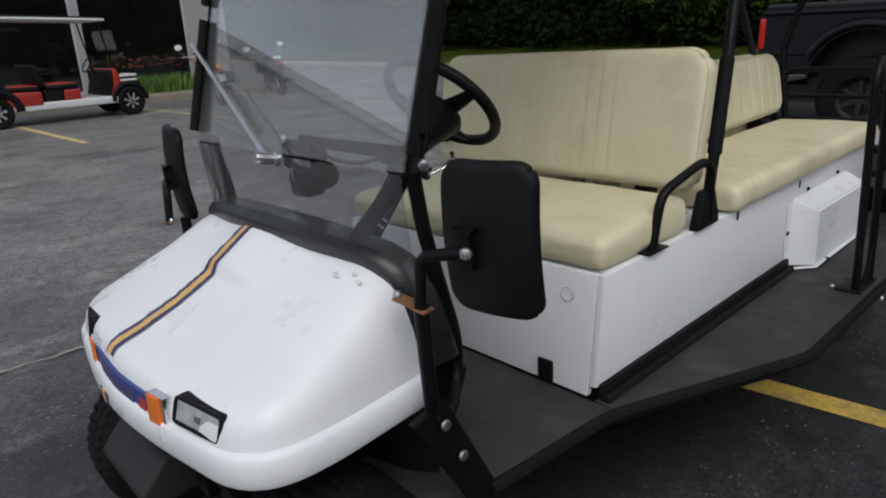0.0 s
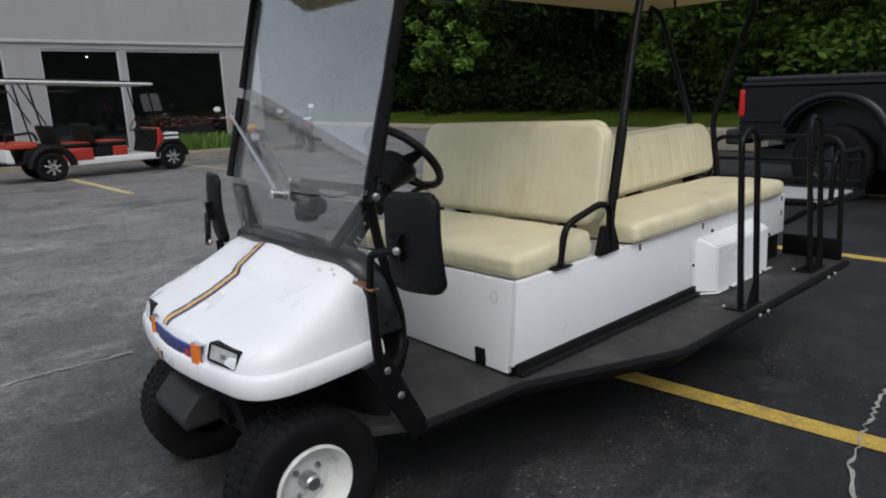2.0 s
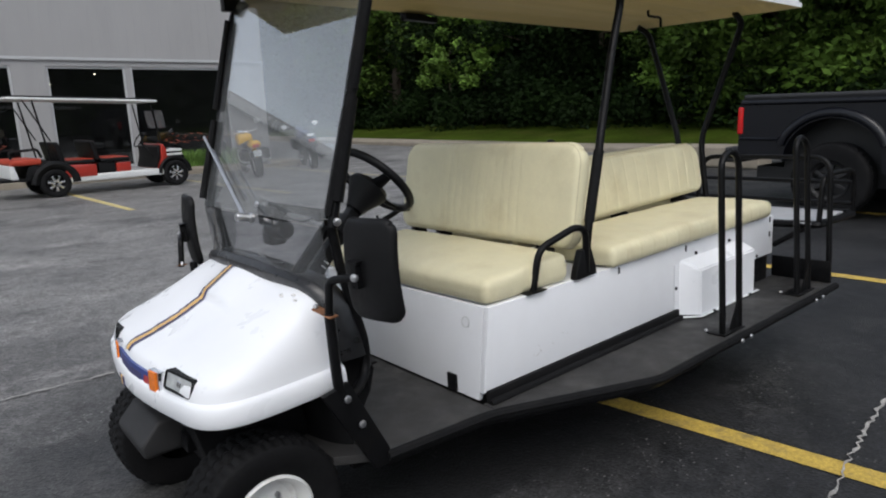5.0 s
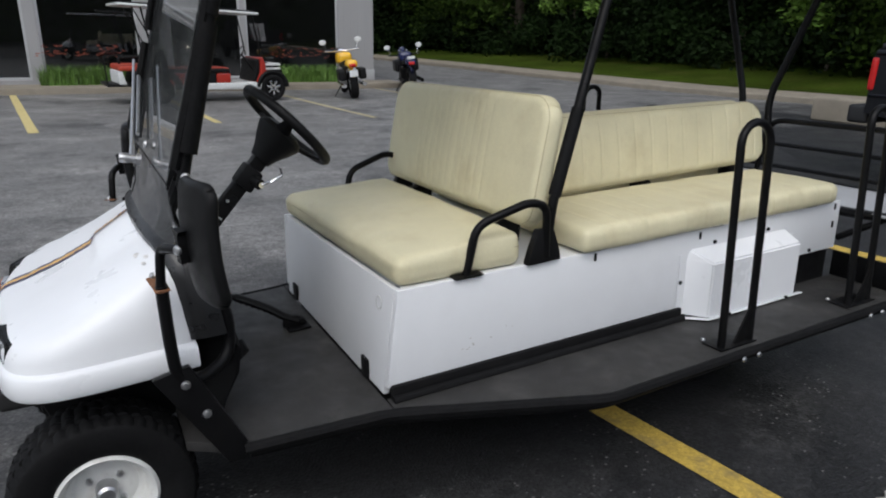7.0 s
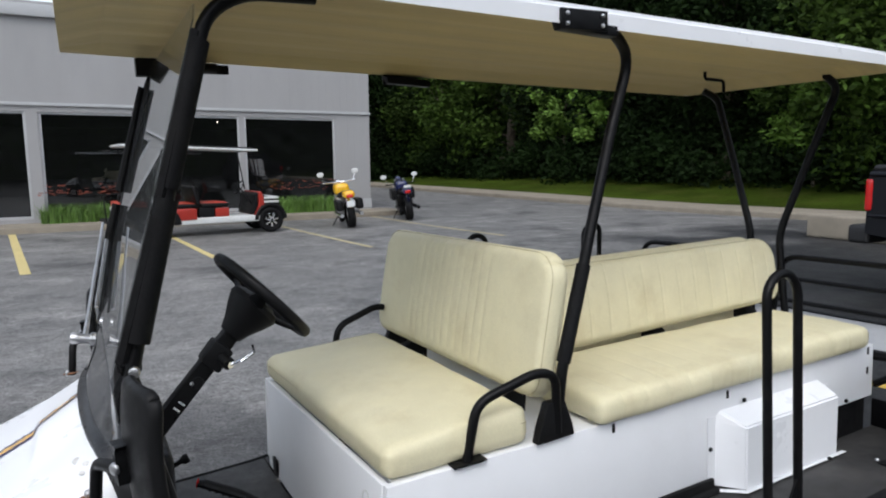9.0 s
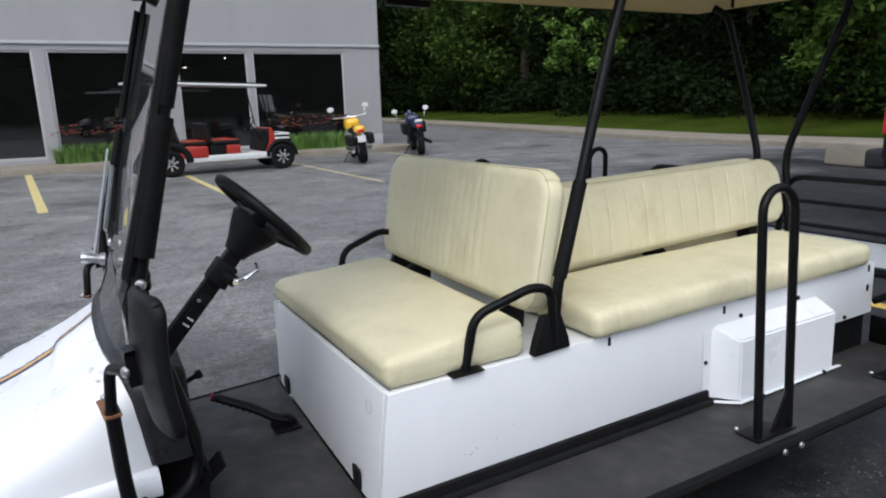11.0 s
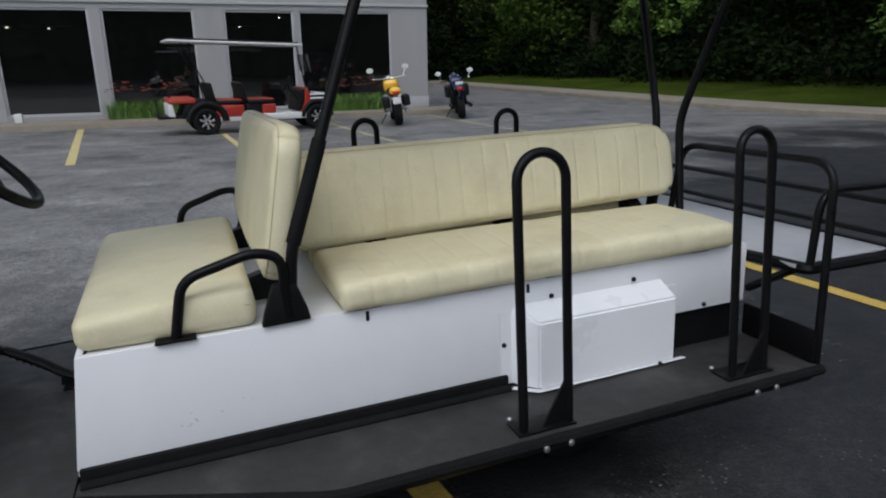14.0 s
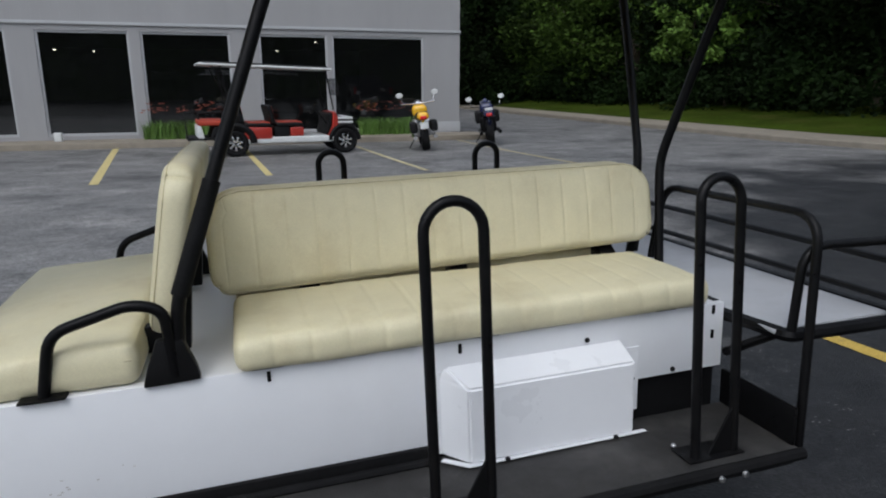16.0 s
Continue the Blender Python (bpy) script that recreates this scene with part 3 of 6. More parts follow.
for lx, lz in SHOP_LAMPS:
    lamp = thing("ceiling_lamp", "small lit lamp under the dim shop ceiling", "lamp", pose(lx, 20.0, lz), "shop lamps")
    part("shade", lathe([(0.0, 0.05), (0.02, 0.05), (0.055, 0.0), (0.052, -0.003)], 16), M_PALE, lamp)
    part("bulb", lathe([(0, 0.02), (0.03, 0.015), (0.036, -0.005), (0.02, -0.022), (0, -0.026)], 14), M_BULB, lamp)
    part("cord", tube([(0, 0, 0.06), (0, 0, 2.9 - lz)], 0.006, 5), M_PLASTIC, lamp)

# ---- the white cart ----
# its own frame: x to the rear, y to the far side, z up; it stands with its nose a little low
_ax = Vector((1, 0, 0.028)).normalized()
_az = _ax.cross(Vector((0, 1, -0.025))).normalized()
_ay = _az.cross(_ax)
CART = Matrix((_ax, _ay, _az)).transposed().to_4x4()
cart = thing("golf_cart", "long white shuttle golf cart with cream vinyl seats, parked on asphalt", "golf cart", CART)
MID = 0.53
FLOOR = 0.36


def mirror_y(bm):
    for v in bm.verts:
        v.co.y = 2 * MID - v.co.y
    bmesh.ops.reverse_faces(bm, faces=bm.faces)
    return bm


def both(name, make, material, label="", **kw):
    a = part(name, make(), material, cart, label, **kw)
    b = part(name, mirror_y(make()), material, cart, label, **kw)
    return a, b


# body tub
def askew(bm):
    """The seat box's front leans back more on the near side than on the far side."""
    for v in bm.verts:
        p = v.co
        if p.x < 0.3:
            up = min(1.0, max(0.0, (p.z - FLOOR) / 0.34))
            p.x += (0.018 - 0.036 * p.y / 1.06) * up * (1 - max(0.0, p.x) / 0.3)
    return bm


part("front_panel", askew(prism([(0.0, FLOOR + 0.004), (0.02, FLOOR + 0.004), (0.052, 0.697), (0.032, 0.697)], "y", 0.02, 1.04, 0.004)), M_PANEL, cart, "white sheet panel under the front seat")


def side_panel():
    return prism([(0.003, 0.395), (1.30, 0.395), (1.30, 0.49), (2.17, 0.49), (2.17, 0.70), (0.032, 0.699)], "y", -0.004, 0.018, 0.003)


for panel in both("side_panel", side_panel, M_PANEL, "white sheet side panel"):
    for v in panel.data.vertices:
        if v.co.x < 0.1:
            v.co.x += (0.018 - 0.036 * v.co.y / 1.06) * min(1.0, max(0.0, (v.co.z - FLOOR) / 0.34))
part("deck_top", box(0.074, 2.165, 0.02, 1.04, 0.682, 0.697), M_PANEL, cart)
both("kick_strip", lambda: box(0.012, 1.22, -0.022, -0.006, FLOOR - 0.002, 0.405, 0.005), M_RUBBER, "black rubber kick strip")
both("kick_lip", lambda: tube([(0.012, -0.03, 0.366), (1.22, -0.03, 0.366)], 0.013, 8), M_RUBBER)
# a black box stands in for the shaded void below the side panels
part("rear_well", box(1.24, 2.16, 0.019, 1.04, 0.30, 0.60), M_PLASTIC, cart)
part("rear_panel", box(2.15, 2.168, 0.02, 1.04, 0.49, 0.70), M_TUBE, cart)
part("under_frame", box(-0.5, 2.2, 0.10, 0.96, 0.26, 0.325), M_TUBE, cart)
# solid black blocks on the foot of the panel, not openings
for hy in (0.135, 0.905):
    part("corner_hole", box(-0.006, 0.004, hy, hy + 0.05, 0.365, 0.43, 0.003), M_PLASTIC, cart, "small black square block")
part("round_mark", lathe([(0.021, 0.0), (0.021, 0.002), (0.018, 0.002), (0.018, 0.0)], 28, pose(0.0345, 0.105, 0.63, 0, -82.5, 0)), M_PALE, cart)
for sx, sz in ((0.79, 0.678), (1.30, 0.676), (2.13, 0.68), (2.13, 0.60)):
    part("slot", box(sx - 0.005, sx + 0.005, -0.0075, 0.0, sz - 0.014, sz + 0.014, 0.002), M_PLASTIC, cart)


rs = random.Random(31)
for k in range(9):
    sx, sz = 0.26 + 0.20 * rs.random(), 0.455 + 0.05 * rs.random()
    part("scratch", box(sx, sx + rs.uniform(0.003, 0.010), -0.0046, -0.0030, sz, sz + rs.uniform(0.0015, 0.003)), M_SCRATCH, cart)


# boxed cover over the rear wheel
def wheel_cover():
    bm = bmesh.new()
    xa, xb, xc = 1.235, 1.295, 1.805
    zt, zf, zb = 0.628, 0.588, 0.372
    yo = -0.085
    P = {k: bm.verts.new(v) for k, v in dict(a=(xa, -0.006, 0.60), b=(xb, yo, zf), c=(xc, yo, zf), d=(xc, -0.006, zt), e=(xa + 0.02, -0.006, zt), f=(xa, -0.006, zb), g=(xb, yo, zb), h=(xc, yo, zb), i=(xc, -0.006, zb)).items()}
    for q in ("abgf", "bchg", "edcb", "aeb", "cdih"):
        bm.faces.new([P[k] for k in q])
    bmesh.ops.recalc_face_normals(bm, faces=bm.faces)
    bmesh.ops.bevel(bm, geom=[e for e in bm.edges if not e.is_boundary], offset=0.006, segments=2, affect="EDGES")
    bmesh.ops.solidify(bm, geom=bm.faces, thickness=0.003)
    # flanges on the panel and the floor
    box(1.20, 1.24, -0.0085, -0.0055, 0.372, 0.615, bm=bm)
    box(1.80, 1.865, -0.0085, -0.0055, 0.395, 0.60, bm=bm)
    prism([(1.235, -0.03), (1.295, -0.08), (1.84, -0.08), (1.845, -0.094), (1.287, -0.097), (1.222, -0.040)], "z", FLOOR + 0.006, FLOOR + 0.009, bm=bm)
    return bm


cov = both("wheel_cover", wheel_cover, M_WHITE, "white folded-sheet cover over the rear wheel")[0]
for at, ax_ in (((1.212, -0.009, 0.505), (0, -1, 0)), ((1.845, -0.009, 0.50), (0, -1, 0)), ((1.69, -0.009, 0.645), (0, -1, 0)), ((1.381, -0.009, 0.640), (0, -1, 0)), ((1.74, -0.095, 0.369), (0, 0, 1)), ((1.40, -0.095, 0.369), (0, 0, 1)), ((1.99, -0.006, 0.505), (0, -1, 0))):
    bolt(cov, at, ax_, 0.008, M_TUBE)

# floor and running boards
EDGE = [(-0.455, -0.05), (-0.01, -0.066), (0.60, -0.322), (2.195, -0.322)]
both("running_board", lambda: prism([(0.0, -0.062), (0.60, -0.316), (2.19, -0.316), (2.19, -0.001), (0.0, -0.001)], "z", FLOOR - 0.03, FLOOR, 0.004), M_MAT, "black rubber-covered running board")
part("floor_pan", prism([(-0.60, 0.05), (-0.455, -0.047), (-0.003, -0.061), (-0.003, 1.121), (-0.455, 1.107), (-0.60, 1.01)], "z", FLOOR - 0.03, FLOOR, 0.004), M_MAT, cart, "dark rubber floor mat")
both("board_edge", lambda: tube([(x, y, FLOOR - 0.012) for x, y in EDGE], 0.017, 8, 0.05), M_RUBBER)
both("board_frame", lambda: tube([(x + (0.02 if i == 0 else 0), y + 0.05, FLOOR - 0.05) for i, (x, y) in enumerate(EDGE)], 0.022, 8, 0.05), M_TUBE)
both("end_plate", lambda: box(2.176, 2.188, -0.30, 0.0, FLOOR + 0.001, 0.475, 0.004), M_TUBE)


# grab loops on the running boards
def grab_loop(x, parent, far, r, y, lean):
    def f():
        bm = bmesh.new()
        zc = 1.128 - r
        arch = [math.pi * k / 12 for k in range(13)]
        pts = [(x - r, y, FLOOR)] + [(x - r * math.cos(a), y + lean * (0.8 + 0.2 * math.sin(a)), zc + r * math.sin(a)) for a in arch] + [(x + r, y, FLOOR)]
        tube(pts, 0.0135, 10, bm=bm)
        return bm

    def gus():
        return prism([(x + r - 0.013, FLOOR + 0.135), (x + r - 0.013, FLOOR + 0.001), (x + r - 0.088, FLOOR + 0.001), (x + r - 0.078, FLOOR + 0.015)], "y", y - 0.005, y + 0.003, 0.0)

    def foot():
        return box(x - 0.095, x + 0.085, y - 0.022, y + 0.06, FLOOR + 0.001, FLOOR + 0.007, 0.002)

    fl = mirror_y if far else (lambda b: b)
    lp = part("grab_loop", fl(f()), M_TUBE, parent, "black bent-tube grab loop on the running board")
    part("gusset", fl(gus()), M_TUBE, lp)
    part("foot_plate", fl(foot()), M_TUBE, lp)
    if not far:
        for bx in (x - 0.040, x + 0.036):
            bolt(lp, (bx, -0.345, FLOOR - 0.018), (0, -1, 0), 0.010)
        bolt(lp, (x - 0.08, y + 0.07, FLOOR + 0.008), (0, 0, 1), 0.008)


for lx, r_, ly, lean in ((1.212, 0.0710, -0.272, 0.022), (1.945, 0.062, -0.262, 0.040)):
    grab_loop(lx, cart, False, r_, ly, lean)
    grab_loop(lx - 0.05, cart, True, 0.056, -0.305, lean)


# seats
def seat_warp(puff, rise=0.0, faces="z", pleat=0.0):
    def w(u, v, t, co, nn):
        uvw = (u, v, t)
        b = 1.0
        for i, a in enumerate("xyz"):
            if a != faces[0]:
                b *= math.sin(math.pi * min(max(uvw[i], 0.02), 0.98)) ** 0.5
        i = "xyz".index(faces[0])
        sgn = 1 if uvw[i] > 0.5 else -1
        if abs(nn[i]) > 0.5:
            co = co.copy()
            co[i] += (puff if sgn > 0 else 0.002) * sgn * b + (rise * (u - 0.3) if sgn > 0 else 0)
            co[i] += 0.0035 * noise.noise(co * 5) + 0.0018 * noise.noise(Vector((co.x * 6, co.y * 22, 4.0)))
            if pleat and sgn > 0:
                co[i] -= 0.0020 * math.exp(-((((co.x / pleat) % 1.0 - 0.5) * pleat) / 0.007) ** 2)
        if pleat and nn.y < -0.4:
            co = co.copy()
            co.y += 0.0026 * math.exp(-((((co.x / pleat) % 1.0 - 0.5) * pleat) / 0.007) ** 2) + 0.003 * noise.noise(Vector((co.x * 9, 3.0, co.z * 4)))
        return co
    return w


front_cushion = part("front_cushion", askew(rbox(0.035, 0.495, 0.006, 1.066, 0.699, 0.793, 0.034, 14, 28, 4, seat_warp(0.021, rise=0.022))), M_VINYL, cart, "cream vinyl front seat cushion")
both("bench_cushion", lambda: rbox(0.712, 2.098, -0.036, 0.40, 0.703, 0.790, 0.032, 260, 12, 4, seat_warp(0.014, pleat=0.095)), M_VINYL, "long cream vinyl side bench cushion")


for hx, hl in ((0.75, 0.085), (1.36, 0.055), (1.92, 0.07)):
    both("hinge_strip", lambda: box(hx, hx + hl, -0.012, 0.004, 0.7015, 0.7065, 0.001), M_PLASTIC)


def seam_loop(pts, parent, r=0.0028):
    part("piping", tube(pts, r, 6, 0.03, closed=False), M_SEAM, parent)


seam_loop([(0.480, 0.0085, 0.764), (0.078, 0.0085, 0.761), (0.055, 0.032, 0.761), (0.020, 1.03, 0.761)], front_cushion, 0.0016)


def round_corners(x, z, length, height, top, bottom):
    """Bring a point of an upright rectangle inside its rounded corners."""
    for hi in (0, 1):
        for far in (0, 1):
            r = top if hi else bottom
            cx, cz = (length - r if far else r), (height - r if hi else r)
            dx, dz = x - cx, z - cz
            if dx * (1 if far else -1) > 0 and dz * (1 if hi else -1) > 0:
                k = max(abs(dx), abs(dz)) / math.hypot(dx, dz)
                return cx + dx * k, cz + dz * k
    return x, z


def pleated_back(length, height, thick, groove, ends, corner, deep):
    """Upright seat back lying in its own frame: x along, y thickness (front at -y), z up, with narrow stitched pleats on the front."""

    def w(u, v, t, co, nn):
        co = co.copy()
        x, z = u * length, t * height
        if nn.y < -0.3:
            b = (math.sin(math.pi * min(max(u, 0.02), 0.98)) * math.sin(math.pi * min(max(t, 0.02), 0.98))) ** 0.4
            co.y -= 0.018 * b
            if ends < u < 1 - ends and 0.03 < t:
                k = ((x / groove) % 1.0 - 0.5) * groove
                co.y += deep * math.exp(-(k / 0.0045) ** 2) * min(1.0, (t - 0.03) * 12)
                co.y -= 0.0004 * math.cos(2 * math.pi * x / groove)
            co.y += 0.005 * noise.noise(Vector((x * 4, z * 6, 1.3))) * b + 0.0016 * noise.noise(Vector((x * 26, z * 7, 5.1))) * b
        if nn.y > 0.5:
            co.y += 0.008 * math.sin(math.pi * u) * math.sin(math.pi * t)
        co.x, co.z = round_corners(co.x, co.z, length, height, *corner)
        return co

    return rbox(0, length, -thick / 2, thick / 2, 0, height, 0.029, int(length / 0.0045), 4, int(height / 0.014), w)


def back_seam(length, height, thick, corner, inset, parent):
    """Stitched seam round the face of a seat back."""
    pts = []
    for k in range(121):
        p = 4 * k / 120
        side, f = int(p) % 4, p - int(p)
        x, z = ((f, 1), (1, 1 - f), (1 - f, 0), (0, f))[side]
        x, z = round_corners(inset + x * (length - 2 * inset), inset + z * (height - 2 * inset), length, height, corner[0] + inset, corner[1] + inset)
        pts.append((x, -thick / 2 - 0.0035, z))
    part("seam", tube(pts[:-1], 0.0015, 5, closed=True), M_SEAM, parent)


def lerp_table(t, table):
    for (a, va), (b, vb) in zip(table, table[1:]):
        if (a - t) * (b - t) <= 0:
            return va + (vb - va) * (t - a) / (b - a)
    return table[-1][1]


FRONT_CORNER, BENCH_CORNER = (0.085, 0.06), (0.105, 0.06)
fb = part("front_backrest", pleated_back(1.130, 0.424, 0.070, 0.05, 0.25, FRONT_CORNER, 0.0020), M_VINYL, cart, "cream vinyl front seat back with stitched pleats")
fb.matrix_local = Matrix.Translation((0.554, 1.145, 0.803)) @ Matrix.Rotation(radians(-90), 4, "Z") @ Matrix.Rotation(radians(-11.5), 4, "X")
back_seam(1.130, 0.424, 0.050, FRONT_CORNER, 0.005, fb)


def bench_back(far):
    ob = part("bench_backrest", pleated_back(1.55, 0.280, 0.062, 0.095, 0.03, BENCH_CORNER, 0.0030), M_VINYL, cart, "long cream vinyl bench seat back with stitched pleats")
    if not far:
        ob.matrix_local = Matrix.Translation((0.652, 0.448, 0.816)) @ Matrix.Rotation(radians(-10), 4, "X")
    else:
        ob.matrix_local = Matrix.Translation((0.652 + 1.55, 2 * MID - 0.448, 0.816)) @ Matrix.Rotation(math.pi, 4, "Z") @ Matrix.Rotation(radians(-10), 4, "X")
    back_seam(1.55, 0.280, 0.044, BENCH_CORNER, 0.005, ob)
    # the lower edge hangs a little towards the front seat
    for piece in (ob, *ob.children):
        for v in piece.data.vertices:
            along = 1 - v.co.x / 1.55 if far else v.co.x / 1.55
            v.co.z -= (0.042 - 0.034 * along) * max(0.0, 1 - max(0.0, v.co.z) / 0.16)
    return ob


bench_back(False)
bench_back(True)
for bx in (0.95, 1.45, 2.02):
    part("back_bracket", prism([(0.43, 0.70), (0.50, 0.70), (0.52, 0.95), (0.49, 0.95), (0.46, 0.80), (0.43, 0.78)], "x", bx - 0.03, bx + 0.03, 0.003), M_TUBE, cart, "black steel backrest bracket")
part("wall_cushion", box(0.72, 2.05, 0.505, 0.545, 0.71, 0.825, 0.01), M_VINYL, cart)
for by in (0.20, 0.86):
    part("seat_hinge", prism([(0.47, 0.715), (0.60, 0.715), (0.62, 0.90), (0.585, 0.92), (0.54, 0.80), (0.47, 0.78)], "y", by - 0.022, by + 0.022, 0.003), M_TUBE, cart, "black steel seat-back hinge")


def armrest():
    return tube([(0.285, 0.006, 0.702), (0.318, 0.0, 0.856), (0.50, -0.022, 0.912), (0.568, -0.016, 0.888), (0.574, -0.01, 0.72)], 0.0135, 10, 0.045)


arm_n, arm_f = both("armrest", armrest, M_TUBE, "black bent-tube armrest")
part("armrest_foot", box(0.235, 0.335, -0.018, 0.022, 0.7005, 0.7065, 0.002), M_TUBE, arm_n)
both("strut_boot", lambda: prism([(0.500, 0.698), (0.632, 0.702), (0.626, 0.736), (0.600, 0.812), (0.540, 0.812), (0.512, 0.740)], "y", -0.018, 0.014, 0.007), M_PLASTIC, "black plastic strut boot")


# roof and its struts
def zroof(x, y=MID):
    return 1.866 - 0.036 * x + 0.02 * (y - MID)


def roof_shell():
    bm = bmesh.new()
    x0, x1, y0, y1 = -0.585, 2.36, -0.035, 1.095
    nx, ny = 24, 12
    top, bot = [], []
    for i in range(nx + 1):
        u = i / nx
        tr, br = [], []
        for j in range(ny + 1):
            v = j / ny
            x, y = x0 + (x1 - x0) * u, y0 + (y1 - y0) * v
            crown = 0.03 * (1 - (2 * v - 1) ** 4) + 0.02 * (1 - (2 * u - 1) ** 6)
            tr.append(bm.verts.new((x, y, zroof(x, y) + 0.035 + crown)))
            rib = 0.006 * (1 if j % 2 else 0) if 0 < j < ny else 0
            br.append(bm.verts.new((x, y, zroof(x, y) + (0.018 + crown * 0.6 - rib if 0 < j < ny and 0 < i < nx else 0))))
        top.append(tr)
        bot.append(br)
    return bm, top, bot, nx, ny


def roof_skin():
    bm, top, bot, nx, ny = roof_shell()
    for i in range(nx):
        for j in range(ny):
            bm.faces.new((top[i][j], top[i + 1][j], top[i + 1][j + 1], top[i][j + 1]))
    for i in range(nx):
        for j in (0, ny):
            bm.faces.new((top[i][j], top[i + 1][j], bot[i + 1][j], bot[i][j]))
    for j in range(ny):
        for i in (0, nx):
            bm.faces.new((top[i][j], top[i][j + 1], bot[i][j + 1], bot[i][j]))
    bmesh.ops.delete(bm, geom=[v for v in bm.verts if not v.link_faces], context="VERTS")
    bmesh.ops.recalc_face_normals(bm, faces=bm.faces)
    cr = [e for e in bm.edges if len(e.link_faces) == 2 and abs(e.link_faces[0].normal.dot(e.link_faces[1].normal)) < 0.7]
    bmesh.ops.bevel(bm, geom=cr, offset=0.014, segments=3, affect="EDGES")
    return bm


def roof_under():
    bm, top, bot, nx, ny = roof_shell()
    for i in range(nx):
        for j in range(ny):
            bm.faces.new((bot[i][j], bot[i + 1][j], bot[i + 1][j + 1], bot[i][j + 1]))
    bmesh.ops.delete(bm, geom=[v for v in bm.verts if not v.link_faces], context="VERTS")
    return bm


roof_ob = part("roof", roof_skin(), M_WHITE, cart, "white moulded roof with a tan underside")
part("roof_liner", roof_under(), M_TAN, roof_ob, "tan ribbed roof underside", smooth=False)


def mid_strut():
    return tube([(0.585, 0.0, 0.76), (0.600, -0.004, 0.90), (0.631, -0.003, 0.983), (0.744, 0.031, 1.281), (0.858, 0.060, 1.579), (0.940, 0.070, 1.78), (0.80, 0.0, 1.842), (0.66, -0.01, 1.848)], 0.0165, 10, 0.075)


part("roof_strut", mid_strut(), M_TUBE, cart, "black bent-tube roof strut")
part("strut_sleeve", tube([(0.606, -0.004, 0.915), (0.706, 0.020, 1.18)], 0.021, 10), M_RUBBER, cart)
both("roof_plate", lambda: box(0.59, 0.75, -0.045, -0.036, 1.818, 1.872, 0.004), M_TUBE)
both("roof_shoe", lambda: prism([(0.60, 1.820), (0.79, 1.808), (0.79, 1.836), (0.59, 1.848)], "y", -0.040, 0.0, 0.004), M_TUBE)
for sx in (0.61, 0.73):
    for sz in (1.832, 1.858):
        bolt(cart, (sx, -0.046, sz), (0, -1, 0), 0.006)


def front_strut():
    # the tubes carry the windshield and bend in to the roof
    return tube([(-0.515, 0.05, 1.09), (-0.487, 0.055, 1.184), (-0.29, 0.05, 1.815), (-0.21, 0.02, 1.858), (-0.05, 0.005, 1.856)], 0.0165, 10, 0.06)


part("front_strut", front_strut(), M_TUBE, cart, "black windshield strut")
far_strut = mirror_y(front_strut())
bmesh.ops.translate(far_strut, verts=far_strut.verts, vec=(-0.022, 0, 0))
part("front_strut", far_strut, M_TUBE, cart, "black windshield strut")
part("strut_pad", tube([(-0.492, 0.052, 1.165), (-0.405, 0.055, 1.455)], 0.029, 10, flat=0.8), M_RUBBER, cart, "black foam strut pad")
part("strut_pad", tube([(-0.400, 0.055, 1.475), (-0.305, 0.05, 1.765)], 0.026, 10, flat=0.8), M_RUBBER, cart, "black foam strut pad")
both("roof_plate", lambda: box(-0.16, -0.02, -0.046, -0.036, 1.842, 1.875, 0.004), M_TUBE)
part("roof_clip", box(-0.36, -0.28, 0.99, 1.03, 1.815, 1.875, 0.006), M_TUBE, cart)


def lower_strut():
    # curves back from the windshield foot, then round and up to the mirror post
    return tube([(-0.515, 0.058, 1.10), (-0.494, 0.062, 0.955), (-0.438, 0.05, 0.70), (-0.448, 0.045, 0.60), (-0.535, -0.012, 0.572), (-0.602, -0.042, 0.60), (-0.608, -0.045, 0.70), (-0.608, -0.043, 0.86)], 0.0165, 10, 0.06)


both("lower_strut", lower_strut, M_TUBE, "black bent lower strut")
both("strut_web", lambda: prism([(-0.665, 0.615), (-0.57, 0.635), (-0.445, 0.375), (-0.445, 0.32), (-0.50, 0.32)], "y", -0.052, -0.03, 0.004), M_TUBE, "black steel side bracket")
for at in ((-0.543, -0.06, 0.492), (-0.586, -0.06, 0.588)):
    bolt(cart, at, (0, -1, 0), 0.013)
bolt(cart, (-0.507, 0.03, 1.108), (-0.4, -1, 0), 0.013)


part("rear_strut", tube([(2.215, 0.40, 0.70), (2.225, 0.42, 0.80), (2.245, 0.465, 1.10), (2.349, 0.356, 1.544), (2.40, 0.305, 1.745), (2.30, 0.30, 1.790)], 0.0165, 10, 0.07), M_TUBE, cart, "black bent rear roof strut")
part("rear_strut", tube([(2.215, 0.60, 0.70), (2.23, 0.60, 0.80), (2.252, 0.612, 1.10), (2.290, 0.760, 1.50), (2.315, 0.860, 1.755), (2.26, 0.90, 1.795)], 0.0165, 10, 0.07), M_TUBE, cart, "black bent rear roof strut")
for ry in (0.56,):
    part("roof_hook", tube([(1.86, ry, 1.83), (1.86, ry, 1.80), (1.98, ry, 1.795), (1.98, ry, 1.745)], 0.007, 6, 0.02), M_TUBE, cart)

# rails behind the benches and the small cargo deck
both("step_rail", lambda: tube([(2.23, 0.475, 0.73), (2.275, 0.47, 1.0), (2.258, -0.245, 1.003), (2.225, -0.275, 0.34)], 0.0135, 10, 0.09), M_TUBE, "black bent-tube rail at the end of the running board")
